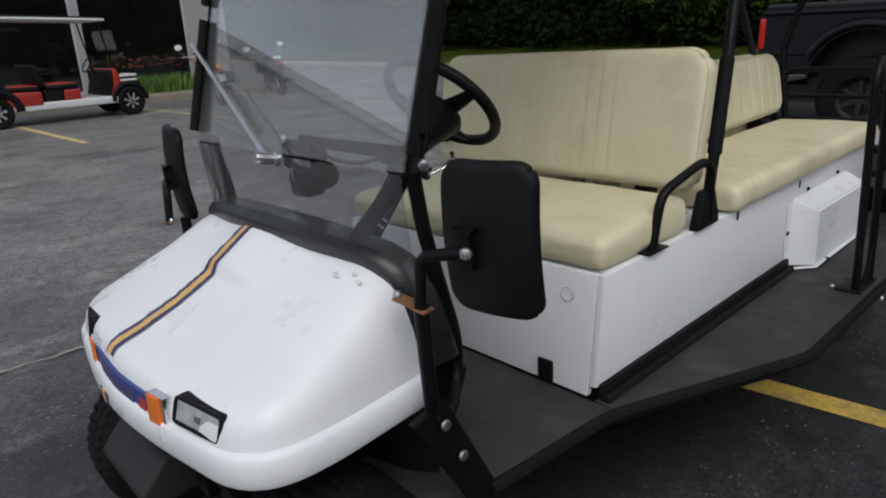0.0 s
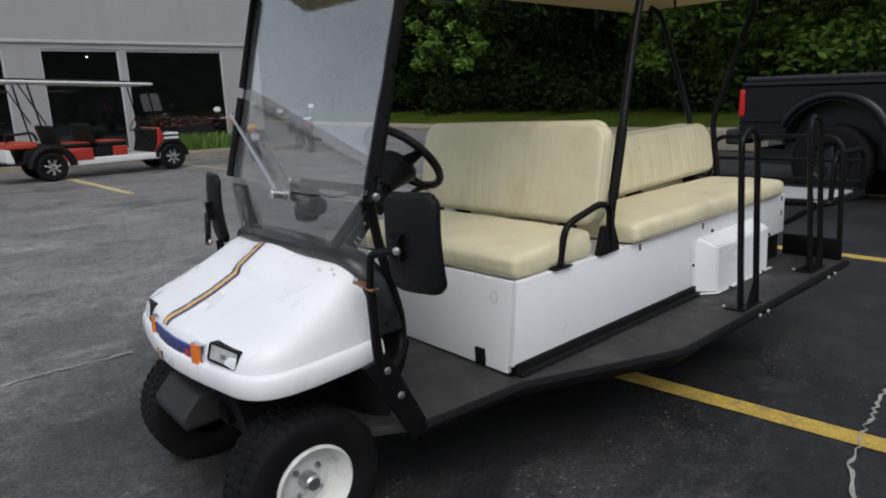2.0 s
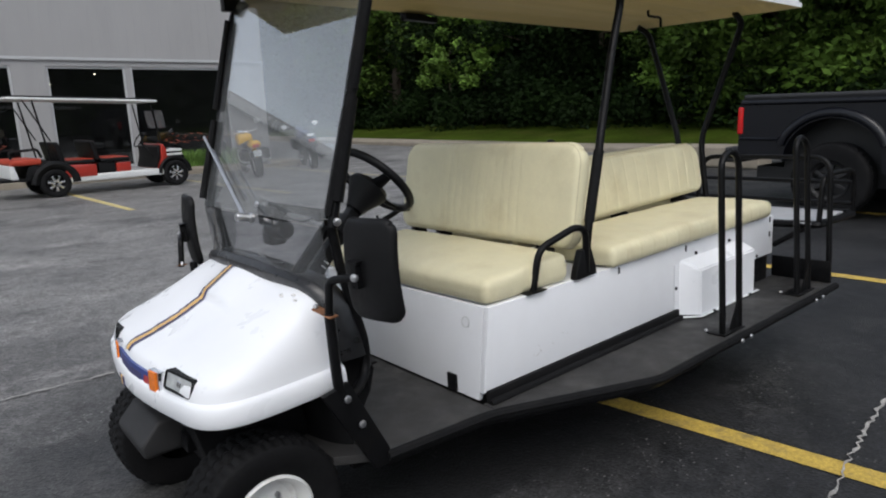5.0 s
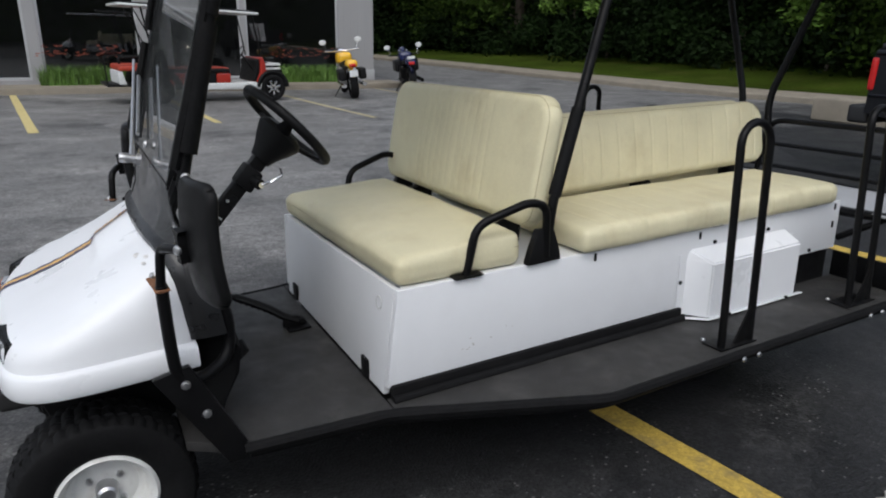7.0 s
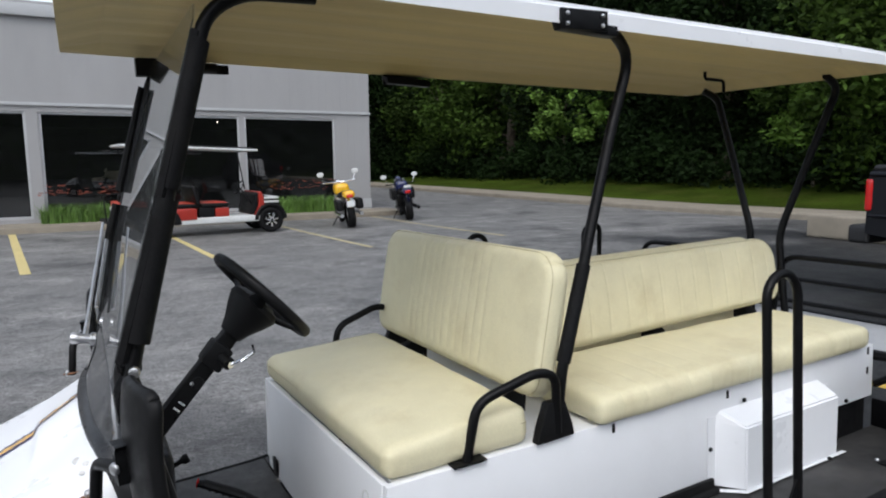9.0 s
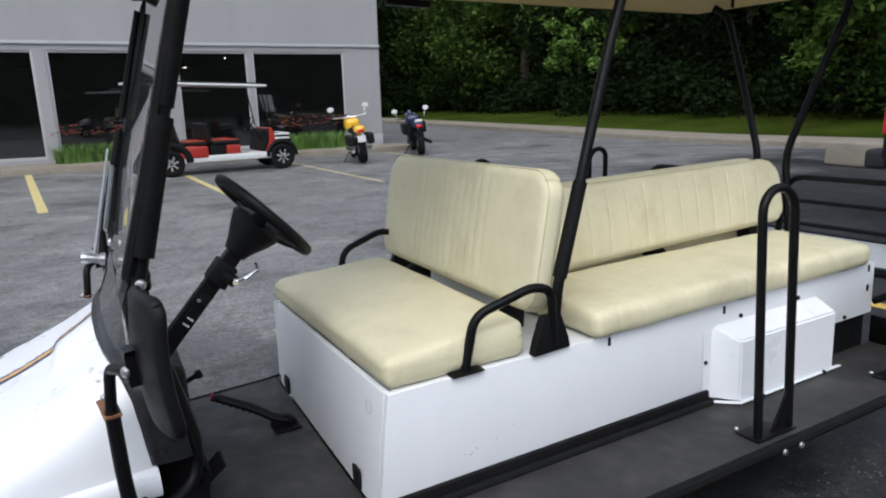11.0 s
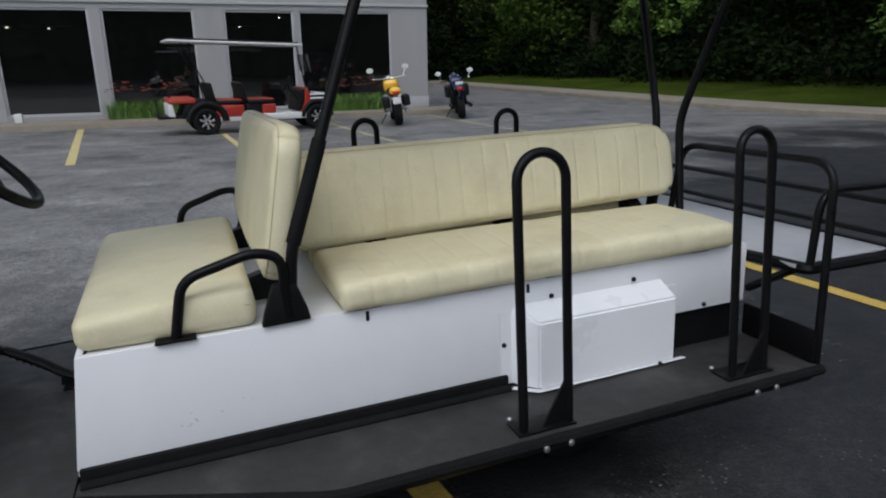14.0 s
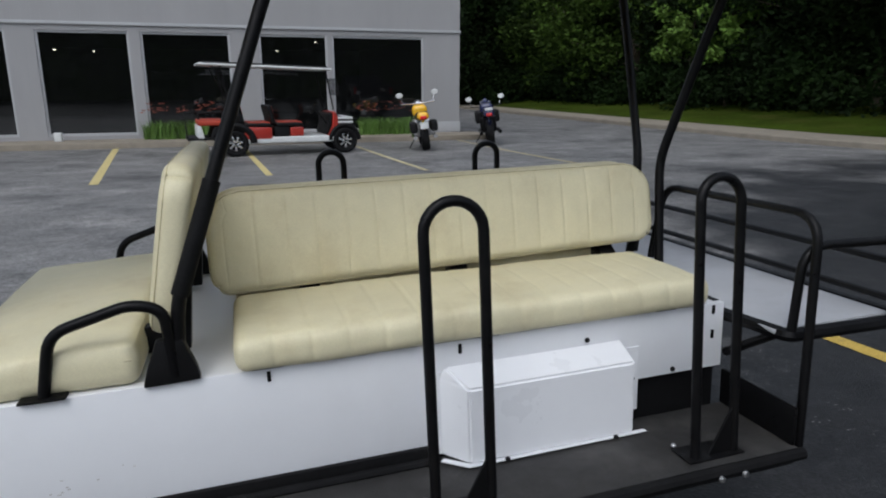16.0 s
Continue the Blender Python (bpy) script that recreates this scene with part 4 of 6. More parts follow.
for z, xo in ((0.835, 2.58), (0.715, 2.60)):
    part("deck_rail", tube([(xo, -0.24, z), (xo, 1.30, z)], 0.0115, 8), M_TUBE, cart)
both("deck_hoop", lambda: tube([(2.225, -0.215, 0.665), (2.24, -0.22, 0.915), (2.61, -0.235, 0.905), (2.62, -0.235, 0.66)], 0.0135, 10, 0.08), M_TUBE, "black bent-tube hoop on the cargo deck")
part("deck_floor", box(2.19, 2.62, -0.19, 1.25, 0.655, 0.667, 0.002), M_DECK, cart, "pale grey cargo deck")
both("deck_frame", lambda: tube([(2.19, 0.03, 0.65), (2.215, -0.215, 0.655), (2.63, -0.235, 0.655), (2.63, 0.53, 0.655)], 0.021, 8, 0.02), M_TUBE)
both("deck_brace", lambda: tube([(2.19, 0.0, 0.53), (2.215, -0.17, 0.645)], 0.014, 8), M_TUBE)


# front cowl
NOSE = [(-0.536, 0.486), (-0.66, 0.499), (-0.80, 0.511), (-0.89, 0.507), (-0.945, 0.486), (-0.980, 0.446), (-0.998, 0.40), (-1.013, 0.30), (-1.03, 0.19), (-1.04, 0.09), (-1.045, 0.0)]
CX, CZ = -0.62, 0.918


def cowl_outline():
    pts = fillet([(x, MID - d, 0) for x, d in NOSE] + [(x, MID + d * (1.04 if x > -0.7 else 1.085), 0) for x, d in reversed(NOSE[:-1])], 0.05, 3)
    # even spacing
    acc = [0.0]
    for a, b in zip(pts, pts[1:]):
        acc.append(acc[-1] + (b - a).length)
    out = []
    N = 64
    for i in range(N + 1):
        s = acc[-1] * i / N
        k = max(j for j in range(len(acc)) if acc[j] <= s + 1e-9)
        k = min(k, len(pts) - 2)
        t = (s - acc[k]) / max(1e-9, acc[k + 1] - acc[k])
        out.append(pts[k].lerp(pts[k + 1], t))
    return out


F_SIDE = [(0.0, 0.930), (0.25, 0.929), (0.484, 0.925), (0.63, 0.920), (0.758, 0.911), (0.84, 0.894), (0.90, 0.868), (0.945, 0.830), (0.975, 0.778), (0.99, 0.722), (1.0, 0.665)]
G_FRONT = [(0.0, 1.0), (0.90, 1.0), (0.935, 0.96), (0.962, 0.84), (0.98, 0.62), (0.992, 0.32), (1.0, 0.0)]
H_ROW = [(-0.45, 0.945), (-0.545, 0.934), (-0.62, 0.906), (-0.735, 0.834), (-0.85, 0.780), (-0.95, 0.744), (-1.0, 0.730), (-1.06, 0.718)]
RIDGE = 0.66


def hood_step(x, y):
    """The raised rear part of the hood, fading out to the sides."""
    s = min(max((x + 0.757) / 0.018, 0), 1)
    k = min(abs(y - MID) / 0.24, 1)
    return 0.026 * s * s * (3 - 2 * s) * (1 - k * k * (3 - 2 * k)) * min(1, max(0, (-0.60 - x) / 0.06) + 0.4)


def cowl_point(P, r, lift=0.0):
    d = Vector((P.x - CX, P.y - MID))
    # front directions have an upright face, side directions a long round slope
    k = min(max((-0.875 - P.x) / 0.115, 0.0), 1.0)
    w = k * k * (3 - 2 * k)
    x, y = CX + d.x * r, MID + d.y * r
    g = w * lerp_table(r, G_FRONT) + (1 - w) * (lerp_table(r, F_SIDE) - 0.665) / 0.265
    fall = 0.020 * w * min(1.0, abs(y - MID) / 0.45) ** 4 * min(1.0, g)
    return Vector((x, y, RIDGE - fall + (lerp_table(x, H_ROW) - RIDGE) * g + hood_step(x, y) * min(1, g) + lift))


def cowl_z(x, y, lift=0.0):
    """Height of the hood over a place of the plan."""
    best = None
    for P in OUTLINE:
        d = Vector((P.x - CX, P.y - MID))
        q = Vector((x - CX, y - MID))
        if q.length < 1e-6:
            return CZ
        ang = abs(d.angle(q))
        if best is None or ang < best[0]:
            best = (ang, P, q.length / d.length)
    return cowl_point(best[1], min(1.0, best[2])).z + lift


OUTLINE = cowl_outline()


def cowl():
    bm = bmesh.new()
    rs = [0.02, 0.08, 0.14, 0.2, 0.25, 0.28, 0.3, 0.32, 0.34, 0.37, 0.42, 0.5, 0.6, 0.68, 0.75, 0.81, 0.86, 0.9, 0.935, 0.96, 0.978, 0.99, 1.0]
    rows = []
    for P in OUTLINE:
        row = [bm.verts.new(cowl_point(P, r)) for r in rs]
        q = cowl_point(P, 1.0)
        d = Vector((P.x - CX, P.y - MID, 0)).normalized()
        for off, dz in ((0.009, -0.004), (0.015, -0.012), (0.018, -0.03), (0.020, -0.058), (0.014, -0.070), (-0.006, -0.073)):
            row.append(bm.verts.new(q + d * off + Vector((0, 0, dz))))
        rows.append(row)
    for a, b in zip(rows, rows[1:]):
        for k in range(len(a) - 1):
            bm.faces.new((a[k], a[k + 1], b[k + 1], b[k]))
    return bm


cowl_ob = part("cowl", cowl(), M_WHITE, cart, "rounded white moulded front cowl")


def stripe(y0, y1, lift):
    """A band along the hood, with a sideways jog half-way."""
    bm = bmesh.new()
    L = []
    n = 60
    for i in range(n + 1):
        x = -0.632 - 0.398 * i / n
        jog = 0.0
        row = []
        for y in (y0 + jog, y1 + jog):
            row.append(bm.verts.new((x, y, cowl_z(x, y, lift))))
        L.append(row)
    for a, b in zip(L, L[1:]):
        bm.faces.new((a[0], a[1], b[1], b[0]))
    return bm


SY = 0.612
part("stripe", stripe(SY - 0.030, SY - 0.013, 0.0035), M_NAVY, cowl_ob)
part("stripe", stripe(SY - 0.012, SY + 0.012, 0.0035), M_GOLD, cowl_ob)
part("stripe", stripe(SY + 0.013, SY + 0.030, 0.0035), M_NAVY, cowl_ob)


def nose_at(y, push=0.0):
    """Front outline at a place across the cart."""
    d = abs(y - MID)
    tab = [(b, a) for a, b in reversed(NOSE)]
    return lerp_table(d, tab) - push


def nose_slab(y0, y1, z0, z1, t, n=10, lean=0.0):
    bm = bmesh.new()
    rows = []
    for i in range(n + 1):
        y = y0 + (y1 - y0) * i / n
        x = nose_at(y)
        rows.append([bm.verts.new((x - t, y, z0)), bm.verts.new((x - t + lean, y, z1)), bm.verts.new((x + 0.008 + lean, y, z1)), bm.verts.new((x + 0.008, y, z0))])
    for a, b in zip(rows, rows[1:]):
        for k in range(4):
            bm.faces.new((a[k], a[(k + 1) % 4], b[(k + 1) % 4], b[k]))
    bm.faces.new(rows[0])
    bm.faces.new(rows[-1][::-1])
    return bm


plate = part("nameplate", nose_slab(0.352, 0.712, 0.628, 0.694, 0.007, lean=0.006), M_BLUE, cowl_ob, "dark blue front nameplate with an unlettered mark")
part("mark", nose_slab(0.372, 0.404, 0.638, 0.680, 0.0092, 3, 0.006), M_REDMARK, plate)
part("mark", nose_slab(0.43, 0.66, 0.644, 0.678, 0.0088, 6, 0.006), M_NAVY, plate)
for a, b, m_ in ((-0.030, -0.013, M_NAVY), (-0.012, 0.012, M_GOLD), (0.013, 0.030, M_NAVY)):
    part("stripe", nose_slab(SY + a, SY + b, 0.596, 0.627, 0.0225, 2), m_, cowl_ob)
for y0, y1 in ((0.304, 0.346), (0.718, 0.754)):
    b = part("turn_signal", nose_slab(y0 - 0.018, y1 + 0.004, 0.612, 0.712, 0.010, 3, 0.006), M_CHROME, cowl_ob, "amber turn signal in a chrome bezel")
    part("lens", nose_slab(y0, y1, 0.615, 0.709, 0.0150, 3, 0.006), M_ORANGE, b, "amber ribbed lens")


def cowl_at(y, z):
    """The place on the front of the cowl at a given side place and height."""
    best = None
    for P, Q in zip(OUTLINE, OUTLINE[1:]):
        for P in (P, P.lerp(Q, 0.33), P.lerp(Q, 0.67)):
            if P.x > -0.85:
                continue
            for i in range(61):
                q = cowl_point(P, 0.85 + 0.15 * i / 60)
                c = abs(q.y - y) + abs(q.z - z)
                if best is None or c < best[0]:
                    best = (c, q)
    return best[1]


def headlight(far):
    """A recessed lamp that follows the rounded front corner."""
    fl = mirror_y if far else (lambda q: q)
    n = Vector((-0.95, -0.26, 0.17)).normalized()
    u = Vector((0.032, -0.126, -0.012)).normalized()
    v = n.cross(u).normalized()
    v = -v if v.z < 0 else v
    c = Vector((-0.992, 0.188, 0.697))
    # flush with the moulded corner
    c = c + n * sum((cowl_at(q.y, q.z) - c).dot(n) for q in (c + u * 0.05 + v * 0.02, c - u * 0.05 + v * 0.02, c - u * 0.05 - v * 0.02, c + u * 0.05 - v * 0.02, c)) / 5
    M_ = Matrix((u, v, n)).transposed().to_4x4()
    M_.translation = c

    def slab(w, h, d0, d1, r, skew=0.16):
        q = rbox(-w / 2, w / 2, -h / 2, h / 2, d0, d1, r, 4, 3, 1)
        for w_ in q.verts:
            w_.co = M_ @ Vector((w_.co.x + skew * w_.co.y, w_.co.y, w_.co.z))
        return q

    hl = part("headlight", fl(slab(0.142, 0.062, -0.04, 0.0030, 0.0095)), M_PLASTIC, cowl_ob, "rectangular headlight in a black bezel")
    ring = [M_ @ Vector((p.x + 0.16 * p.y, p.y, 0.0045)) for p in fillet([(0.0, 0.0275, 0), (0.066, 0.0275, 0), (0.066, -0.0275, 0), (-0.066, -0.0275, 0), (-0.066, 0.0275, 0), (-0.001, 0.0275, 0)], 0.010, 3)]
    part("bezel", fl(tube(ring, 0.0046, 8, closed=True)), M_PLASTIC, hl, "black headlight bezel")
    part("lens", fl(slab(0.128, 0.051, -0.01, 0.0048, 0.004)), M_LENS, hl, "clear ribbed lens")
    part("reflector", fl(slab(0.022, 0.020, 0.0, 0.0062, 0.004)), M_CHROME, hl)


headlight(False)
headlight(True)
for sx, sy, sr in ((-0.640, 0.190, 0.011), (-0.622, 0.150, 0.007), (-0.632, 0.125, 0.006)):
    zc = cowl_z(sx, sy)
    part("scuff", lathe([(0, 0.0022), (sr, 0.002), (sr * 1.15, 0.0)], 9, pose(sx, sy, zc, 18, -8, 30)), M_SCUFF, cowl_ob)


# black trim behind the cowl and dash under it
def rear_edge(k, n=40):
    """Places along the cowl's rear edge from near tip to far tip."""
    out = []
    for i in range(n + 1):
        t = -1 + 2 * i / n
        y = MID + 0.480 * t
        z = lerp_table(abs(t), F_SIDE)
        x = -0.625 + 0.042 * t * t + 0.046 * t ** 8
        out.append(Vector((x, y, z)))
    return out


def trim_strip():
    bm = bmesh.new()
    rows = []
    for p in rear_edge(0):
        o = (p - Vector((-0.5, MID, 0.55))).normalized()
        up = Vector((0, o.y, max(o.z, 0.0) + 0.02)).normalized()
        rows.append([bm.verts.new(p + up * h + Vector((dx, 0, 0))) for dx, h in ((-0.010, -0.006), (-0.010, 0.012), (0.0, 0.024), (0.022, 0.032), (0.06, 0.034), (0.085, 0.022), (0.085, -0.04), (0.0, -0.04))])
    for a, b in zip(rows, rows[1:]):
        for k in range(8):
            bm.faces.new((a[k], a[(k + 1) % 8], b[(k + 1) % 8], b[k]))
    bm.faces.new(rows[0])
    bm.faces.new(rows[-1][::-1])
    return bm


part("cowl_trim", trim_strip(), M_TRIM, cart, "black rubber trim along the cowl")


def dash():
    """The black inner face of the cowl, from the trim down to the floor."""
    bm = bmesh.new()
    E_ = rear_edge(0)
    rows = []
    for p in E_:
        rows.append([bm.verts.new((p.x + 0.03 + dx, MID + (p.y - MID) * s, FLOOR + (p.z - FLOOR) * f)) for f, dx, s in ((1.0, 0.04, 1.0), (0.8, 0.07, 1.0), (0.55, 0.07, 0.99), (0.3, 0.03, 0.97), (0.0, 0.0, 0.95))])
    for a, b in zip(rows, rows[1:]):
        for k in range(4):
            bm.faces.new((a[k], a[k + 1], b[k + 1], b[k]))
    bmesh.ops.recalc_face_normals(bm, faces=bm.faces)
    bmesh.ops.solidify(bm, geom=bm.faces, thickness=0.015)
    return bm


part("dash", dash(), M_PLASTIC, cart, "black inner dash panel")
part("dash_box", rbox(-0.53, -0.42, 0.30, 0.78, 0.56, 0.80, 0.03, 3, 5, 4), M_PLASTIC, cart)
part("dash_knob", lathe([(0, 0.03), (0.014, 0.028), (0.016, 0.015), (0.008, 0.0), (0.008, -0.06)], 14, pose(-0.375, 0.644, 0.632, 0, 70, 0)), M_PLASTIC, cart)
part("under_tray", prism([(-0.98, 0.60), (-0.62, 0.62), (-0.56, 0.36), (-0.70, 0.30), (-0.92, 0.36)], "y", 0.26, 0.80, 0.01), M_PLASTIC, cart)


# windshield
def ws(y, z):
    return Vector((-0.515 + (z - 1.10) * 0.335, y, z))


def sheet(outline, t=0.004):
    bm = bmesh.new()
    n = Vector((-1, 0, 0.335)).normalized() * t
    lo = [bm.verts.new(p) for p in outline]
    hi = [bm.verts.new(p + n) for p in outline]
    bm.faces.new(lo)
    bm.faces.new(hi[::-1])
    for i in range(len(lo)):
        bm.faces.new((lo[i], lo[(i + 1) % len(lo)], hi[(i + 1) % len(lo)], hi[i]))
    return bm


NUDGE = Vector((-0.036, 0, 0))
ws_up = part("windshield", sheet([ws(y, z) + NUDGE for y, z in ((0.04, 1.10), (1.02, 1.10), (1.02, 1.80), (0.96, 1.845), (0.10, 1.845), (0.04, 1.80))]), M_PLEXI, cart, "clear hazy plastic windshield", smooth=False)
ws_up.visible_shadow = False


def lower_sheet():
    """The lower half bends back at its sides to stand on the cowl trim."""
    bm = bmesh.new()
    rows = []
    for p in [q for q in rear_edge(0) if 0.05 < q.y < 1.01]:
        top, low = ws(p.y, 1.094) + NUDGE, Vector((p.x + 0.012, p.y, p.z + 0.020))
        rows.append([top.lerp(low, k / 3) for k in range(4)])
    n = Vector((-1, 0, 0.335)).normalized() * 0.004
    A = [[bm.verts.new(q) for q in r_] for r_ in rows]
    B = [[bm.verts.new(q + n) for q in r_] for r_ in rows]
    for a, b in zip(A, A[1:]):
        for k in range(3):
            bm.faces.new((a[k], a[k + 1], b[k + 1], b[k]))
    for a, b in zip(B, B[1:]):
        for k in range(3):
            bm.faces.new((b[k], b[k + 1], a[k + 1], a[k]))
    for a, b in ((A[0], B[0]), (A[-1], B[-1])):
        for k in range(3):
            bm.faces.new((a[k], b[k], b[k + 1], a[k + 1]))
    for i in range(len(A) - 1):
        for k in (0, 3):
            bm.faces.new((A[i][k], A[i + 1][k], B[i + 1][k], B[i][k]))
    return bm


wl = part("windshield_lower", lower_sheet(), M_PLEXI_LOW, cart, "scuffed lower half of the windshield")
wl.visible_shadow = False
for za, zb in ((1.13, 1.42), (1.46, 1.78)):
    part("windshield_edge", tube([ws(0.045, za) + NUDGE * 0.7, ws(0.045, zb) + NUDGE * 0.7], 0.016, 6, flat=0.8), M_RUBBER, cart)
    part("windshield_edge", tube([ws(1.014, za) + NUDGE * 1.5, ws(1.014, zb) + NUDGE * 1.5], 0.017, 8, flat=0.8), M_RUBBER, cart)
both("inner_brace", lambda: tube([ws(0.065, 1.10), ws(0.10, 1.06), ws(0.22, 0.925)], 0.020, 8, 0.03), M_TUBE)

# wiper
AW = Vector((-0.085, 0, 0))
wip = part("wiper", tube([ws(0.505, 1.10) + AW, ws(0.56, 1.128) + AW, ws(0.80, 1.250) + AW, ws(1.02, 1.362) + AW], lambda t: 0.0095 - 0.004 * t, 8, 0.02, flat=0.7), M_ALU, cart, "aluminium windshield wiper arm and motor")
part("blade", tube([ws(0.655, 1.150) + AW * 0.75, ws(0.96, 1.312) + AW * 0.75], 0.0045, 6, flat=1.5), M_ALU, wip)
part("rubber_strip", tube([ws(0.655, 1.140) + AW * 0.62, ws(0.96, 1.302) + AW * 0.62], 0.004, 6), M_PLASTIC, wip)
part("pivot", lathe([(0, 0.036), (0.012, 0.036), (0.015, 0.03), (0.015, 0.012), (0.013, 0.008), (0.013, -0.012), (0.018, -0.014), (0.018, -0.026), (0, -0.026)], 16, pose(-0.600, 0.497, 1.098, 0, -78, 0)), M_ALU, wip)
part("motor", rbox(-0.53, -0.47, 0.43, 0.56, 1.055, 1.125, 0.012, 3, 3, 3), M_PLASTIC, wip)
part("motor", lathe([(0, 0.075), (0.028, 0.073), (0.034, 0.06), (0.034, -0.05), (0.03, -0.06), (0, -0.06)], 18, pose(-0.50, 0.465, 1.045, 88, 0, 0)), M_PLASTIC, wip)
part("motor", rbox(-0.53, -0.465, 0.465, 0.545, 0.985, 1.05, 0.014, 3, 3, 3), M_PLASTIC, wip)
part("motor_band", lathe([(0.0346, 0.003), (0.0352, 0.0), (0.0346, -0.003)], 20, pose(-0.50, 0.512, 1.045, 88, 0, 0)), M_ALU, wip)
part("mount_strip", box(-0.508, -0.502, 0.09, 0.50, 1.112, 1.140, 0.002), M_TUBE, wip)
part("wire", tube([(-0.50, 0.42, 1.105), (-0.50, 0.36, 1.088), (-0.50, 0.27, 1.088), (-0.505, 0.19, 1.105), (-0.505, 0.13, 1.12)], 0.005, 6, 0.03), M_PLASTIC, wip)
part("wire_clip", rbox(-0.515, -0.495, 0.125, 0.165, 1.10, 1.13, 0.006, 2, 2, 2), M_PLASTIC, wip)
bolt(wip, (-0.555, 0.493, 1.138), (-1, 0, 0.3), 0.011)


# mirrors
def mirror_unit(far):
    def fl(q):
        """The far one stands a little further ahead."""
        if far:
            q = mirror_y(q)
            for v in q.verts:
                v.co.x -= 0.05
        return q

    M_ = Matrix.Translation((-0.516, -0.148, 0.985)) @ Matrix.Rotation(radians(-4), 4, "Y") @ Matrix.Rotation(radians(-79), 4, "Z") @ Matrix.Rotation(radians(-3), 4, "X")
    tip = M_ @ Vector((-0.022, -0.040, -0.012))
    arm = part("mirror", fl(tube([(-0.610, -0.043, 0.85), (-0.598, -0.042, 0.955), (-0.583, -0.085, 0.965), tuple(tip)], 0.0125, 10, 0.045)), M_TUBE, cart, "rectangular black side mirror on a bent arm")
    part("clamp", fl(tube([(-0.620, 0.015, 0.868), (-0.611, -0.03, 0.858), (-0.606, -0.064, 0.852)], 0.019, 10, flat=0.16, up=(0, 0, 1))), M_RUST, arm, "rusted mirror clamp")
    bolt(arm, (-0.672 if far else -0.622, (2 * MID - 0.012) if far else 0.012, 0.872), (-1, 0.3 if far else -0.3, 0.2), 0.010)
    head = rbox(-0.104, 0.104, -0.014, 0.014, -0.150, 0.150, 0.0138, 22, 2, 32)
    for v in head.verts:
        # rounded outline
        k = 0.045
        for sx in (-1, 1):
            for sz in (-1, 1):
                cx, cz = sx * (0.104 - k), sz * (0.150 - k)
                if (v.co.x - cx) * sx > 0 and (v.co.z - cz) * sz > 0:
                    d = Vector((v.co.x - cx, 0, v.co.z - cz))
                    m_ = max(abs(d.x), abs(d.z))
                    if d.length > 1e-6:
                        d2 = d.normalized() * m_
                        v.co.x, v.co.z = cx + d2.x, cz + d2.z
        v.co.y += 0.016 * ((v.co.x / 0.104) ** 2 + (v.co.z / 0.150) ** 2) - 0.012
    for v in head.verts:
        v.co = M_ @ v.co
    part("shell", fl(head), M_PLASTIC, arm, "black plastic mirror shell")
    gl = rbox(-0.078, 0.078, 0.015, 0.019, -0.135, 0.135, 0.0019, 3, 1, 3)
    for v in gl.verts:
        v.co = M_ @ v.co
    part("glass", fl(gl), M_CHROME, arm, "mirror glass")
    br = prism([(-0.040, -0.045), (-0.012, -0.045), (-0.016, 0.022), (-0.004, 0.034), (-0.052, 0.034), (-0.034, 0.022)], "y", -0.046, -0.020)
    for v in br.verts:
        v.co = M_ @ v.co
    part("bracket", fl(br), M_TUBE, arm)
    q = M_ @ Vector((-0.022, -0.048, -0.012))
    bolt(arm, (q.x - 0.05, 2 * MID - q.y, q.z) if far else q, (-0.84, 0.54 if far else -0.54, 0), 0.013)


mirror_unit(False)
mirror_unit(True)

# steering
SW_C = Vector((-0.136, 0.366, 1.158))
SW_AX = Vector((0.75, 0.02, 0.66)).normalized()
COL_A, COL_B = Vector((-0.545, 0.365, 0.755)), SW_C - SW_AX * 0.115
COL_D = (COL_B - COL_A).normalized()


def on_column(k, out=0.0, up=0.0):
    """A place beside the column: k along it, out towards the near side, up square to it."""
    return COL_A + COL_D * k + Vector((0, -out, 0)) + COL_D.cross(Vector((0, -1, 0))) * -up


def column_box(k0, k1, wide, tall, bevel=0.004):
    bm = box(k0, k1, -wide, wide, -tall, tall, bevel)
    bm.transform(Matrix.Translation(COL_A) @ COL_D.to_track_quat("X", "Z").to_matrix().to_4x4())
    return bm


COL_L = (COL_B - COL_A).length
col = part("steering_column", column_box(0, COL_L, 0.020, 0.024), M_TUBE, cart, "black square steering column and wheel")
part("column_collar", column_box(COL_L - 0.115, COL_L - 0.045, 0.034, 0.034, 0.010), M_PLASTIC, col, "black ignition switch collar")
part("key_switch", tube([on_column(COL_L - 0.075, 0.02, -0.01), on_column(COL_L - 0.075, 0.062, -0.03)], 0.017, 12), M_PLASTIC, col)
part("key_barrel", tube([on_column(COL_L - 0.075, 0.060, -0.029), on_column(COL_L - 0.073, 0.070, -0.033)], 0.010, 12), M_CHROME, col, "chrome key switch")
key = bmesh.new()
tube([on_column(COL_L - 0.073, 0.068, -0.032), on_column(COL_L - 0.045, 0.083, -0.046)], 0.005, 6, bm=key, flat=0.5)
tube([on_column(COL_L - 0.050, 0.083, -0.044), on_column(COL_L - 0.012, 0.086, -0.060), on_column(COL_L + 0.0, 0.086, -0.044)], 0.006, 6, bm=key, flat=0.4)
part("key", key, M_CHROME, col, "steel key in the switch")
part("column_plate", lathe([(0, 0.003), (0.016, 0.003), (0.018, 0.0)], 20, Matrix.Translation(on_column(COL_L - 0.165, 0.0205)) @ pose(0, 0, 0, 90, 0, 0)), M_PLASTIC, col)
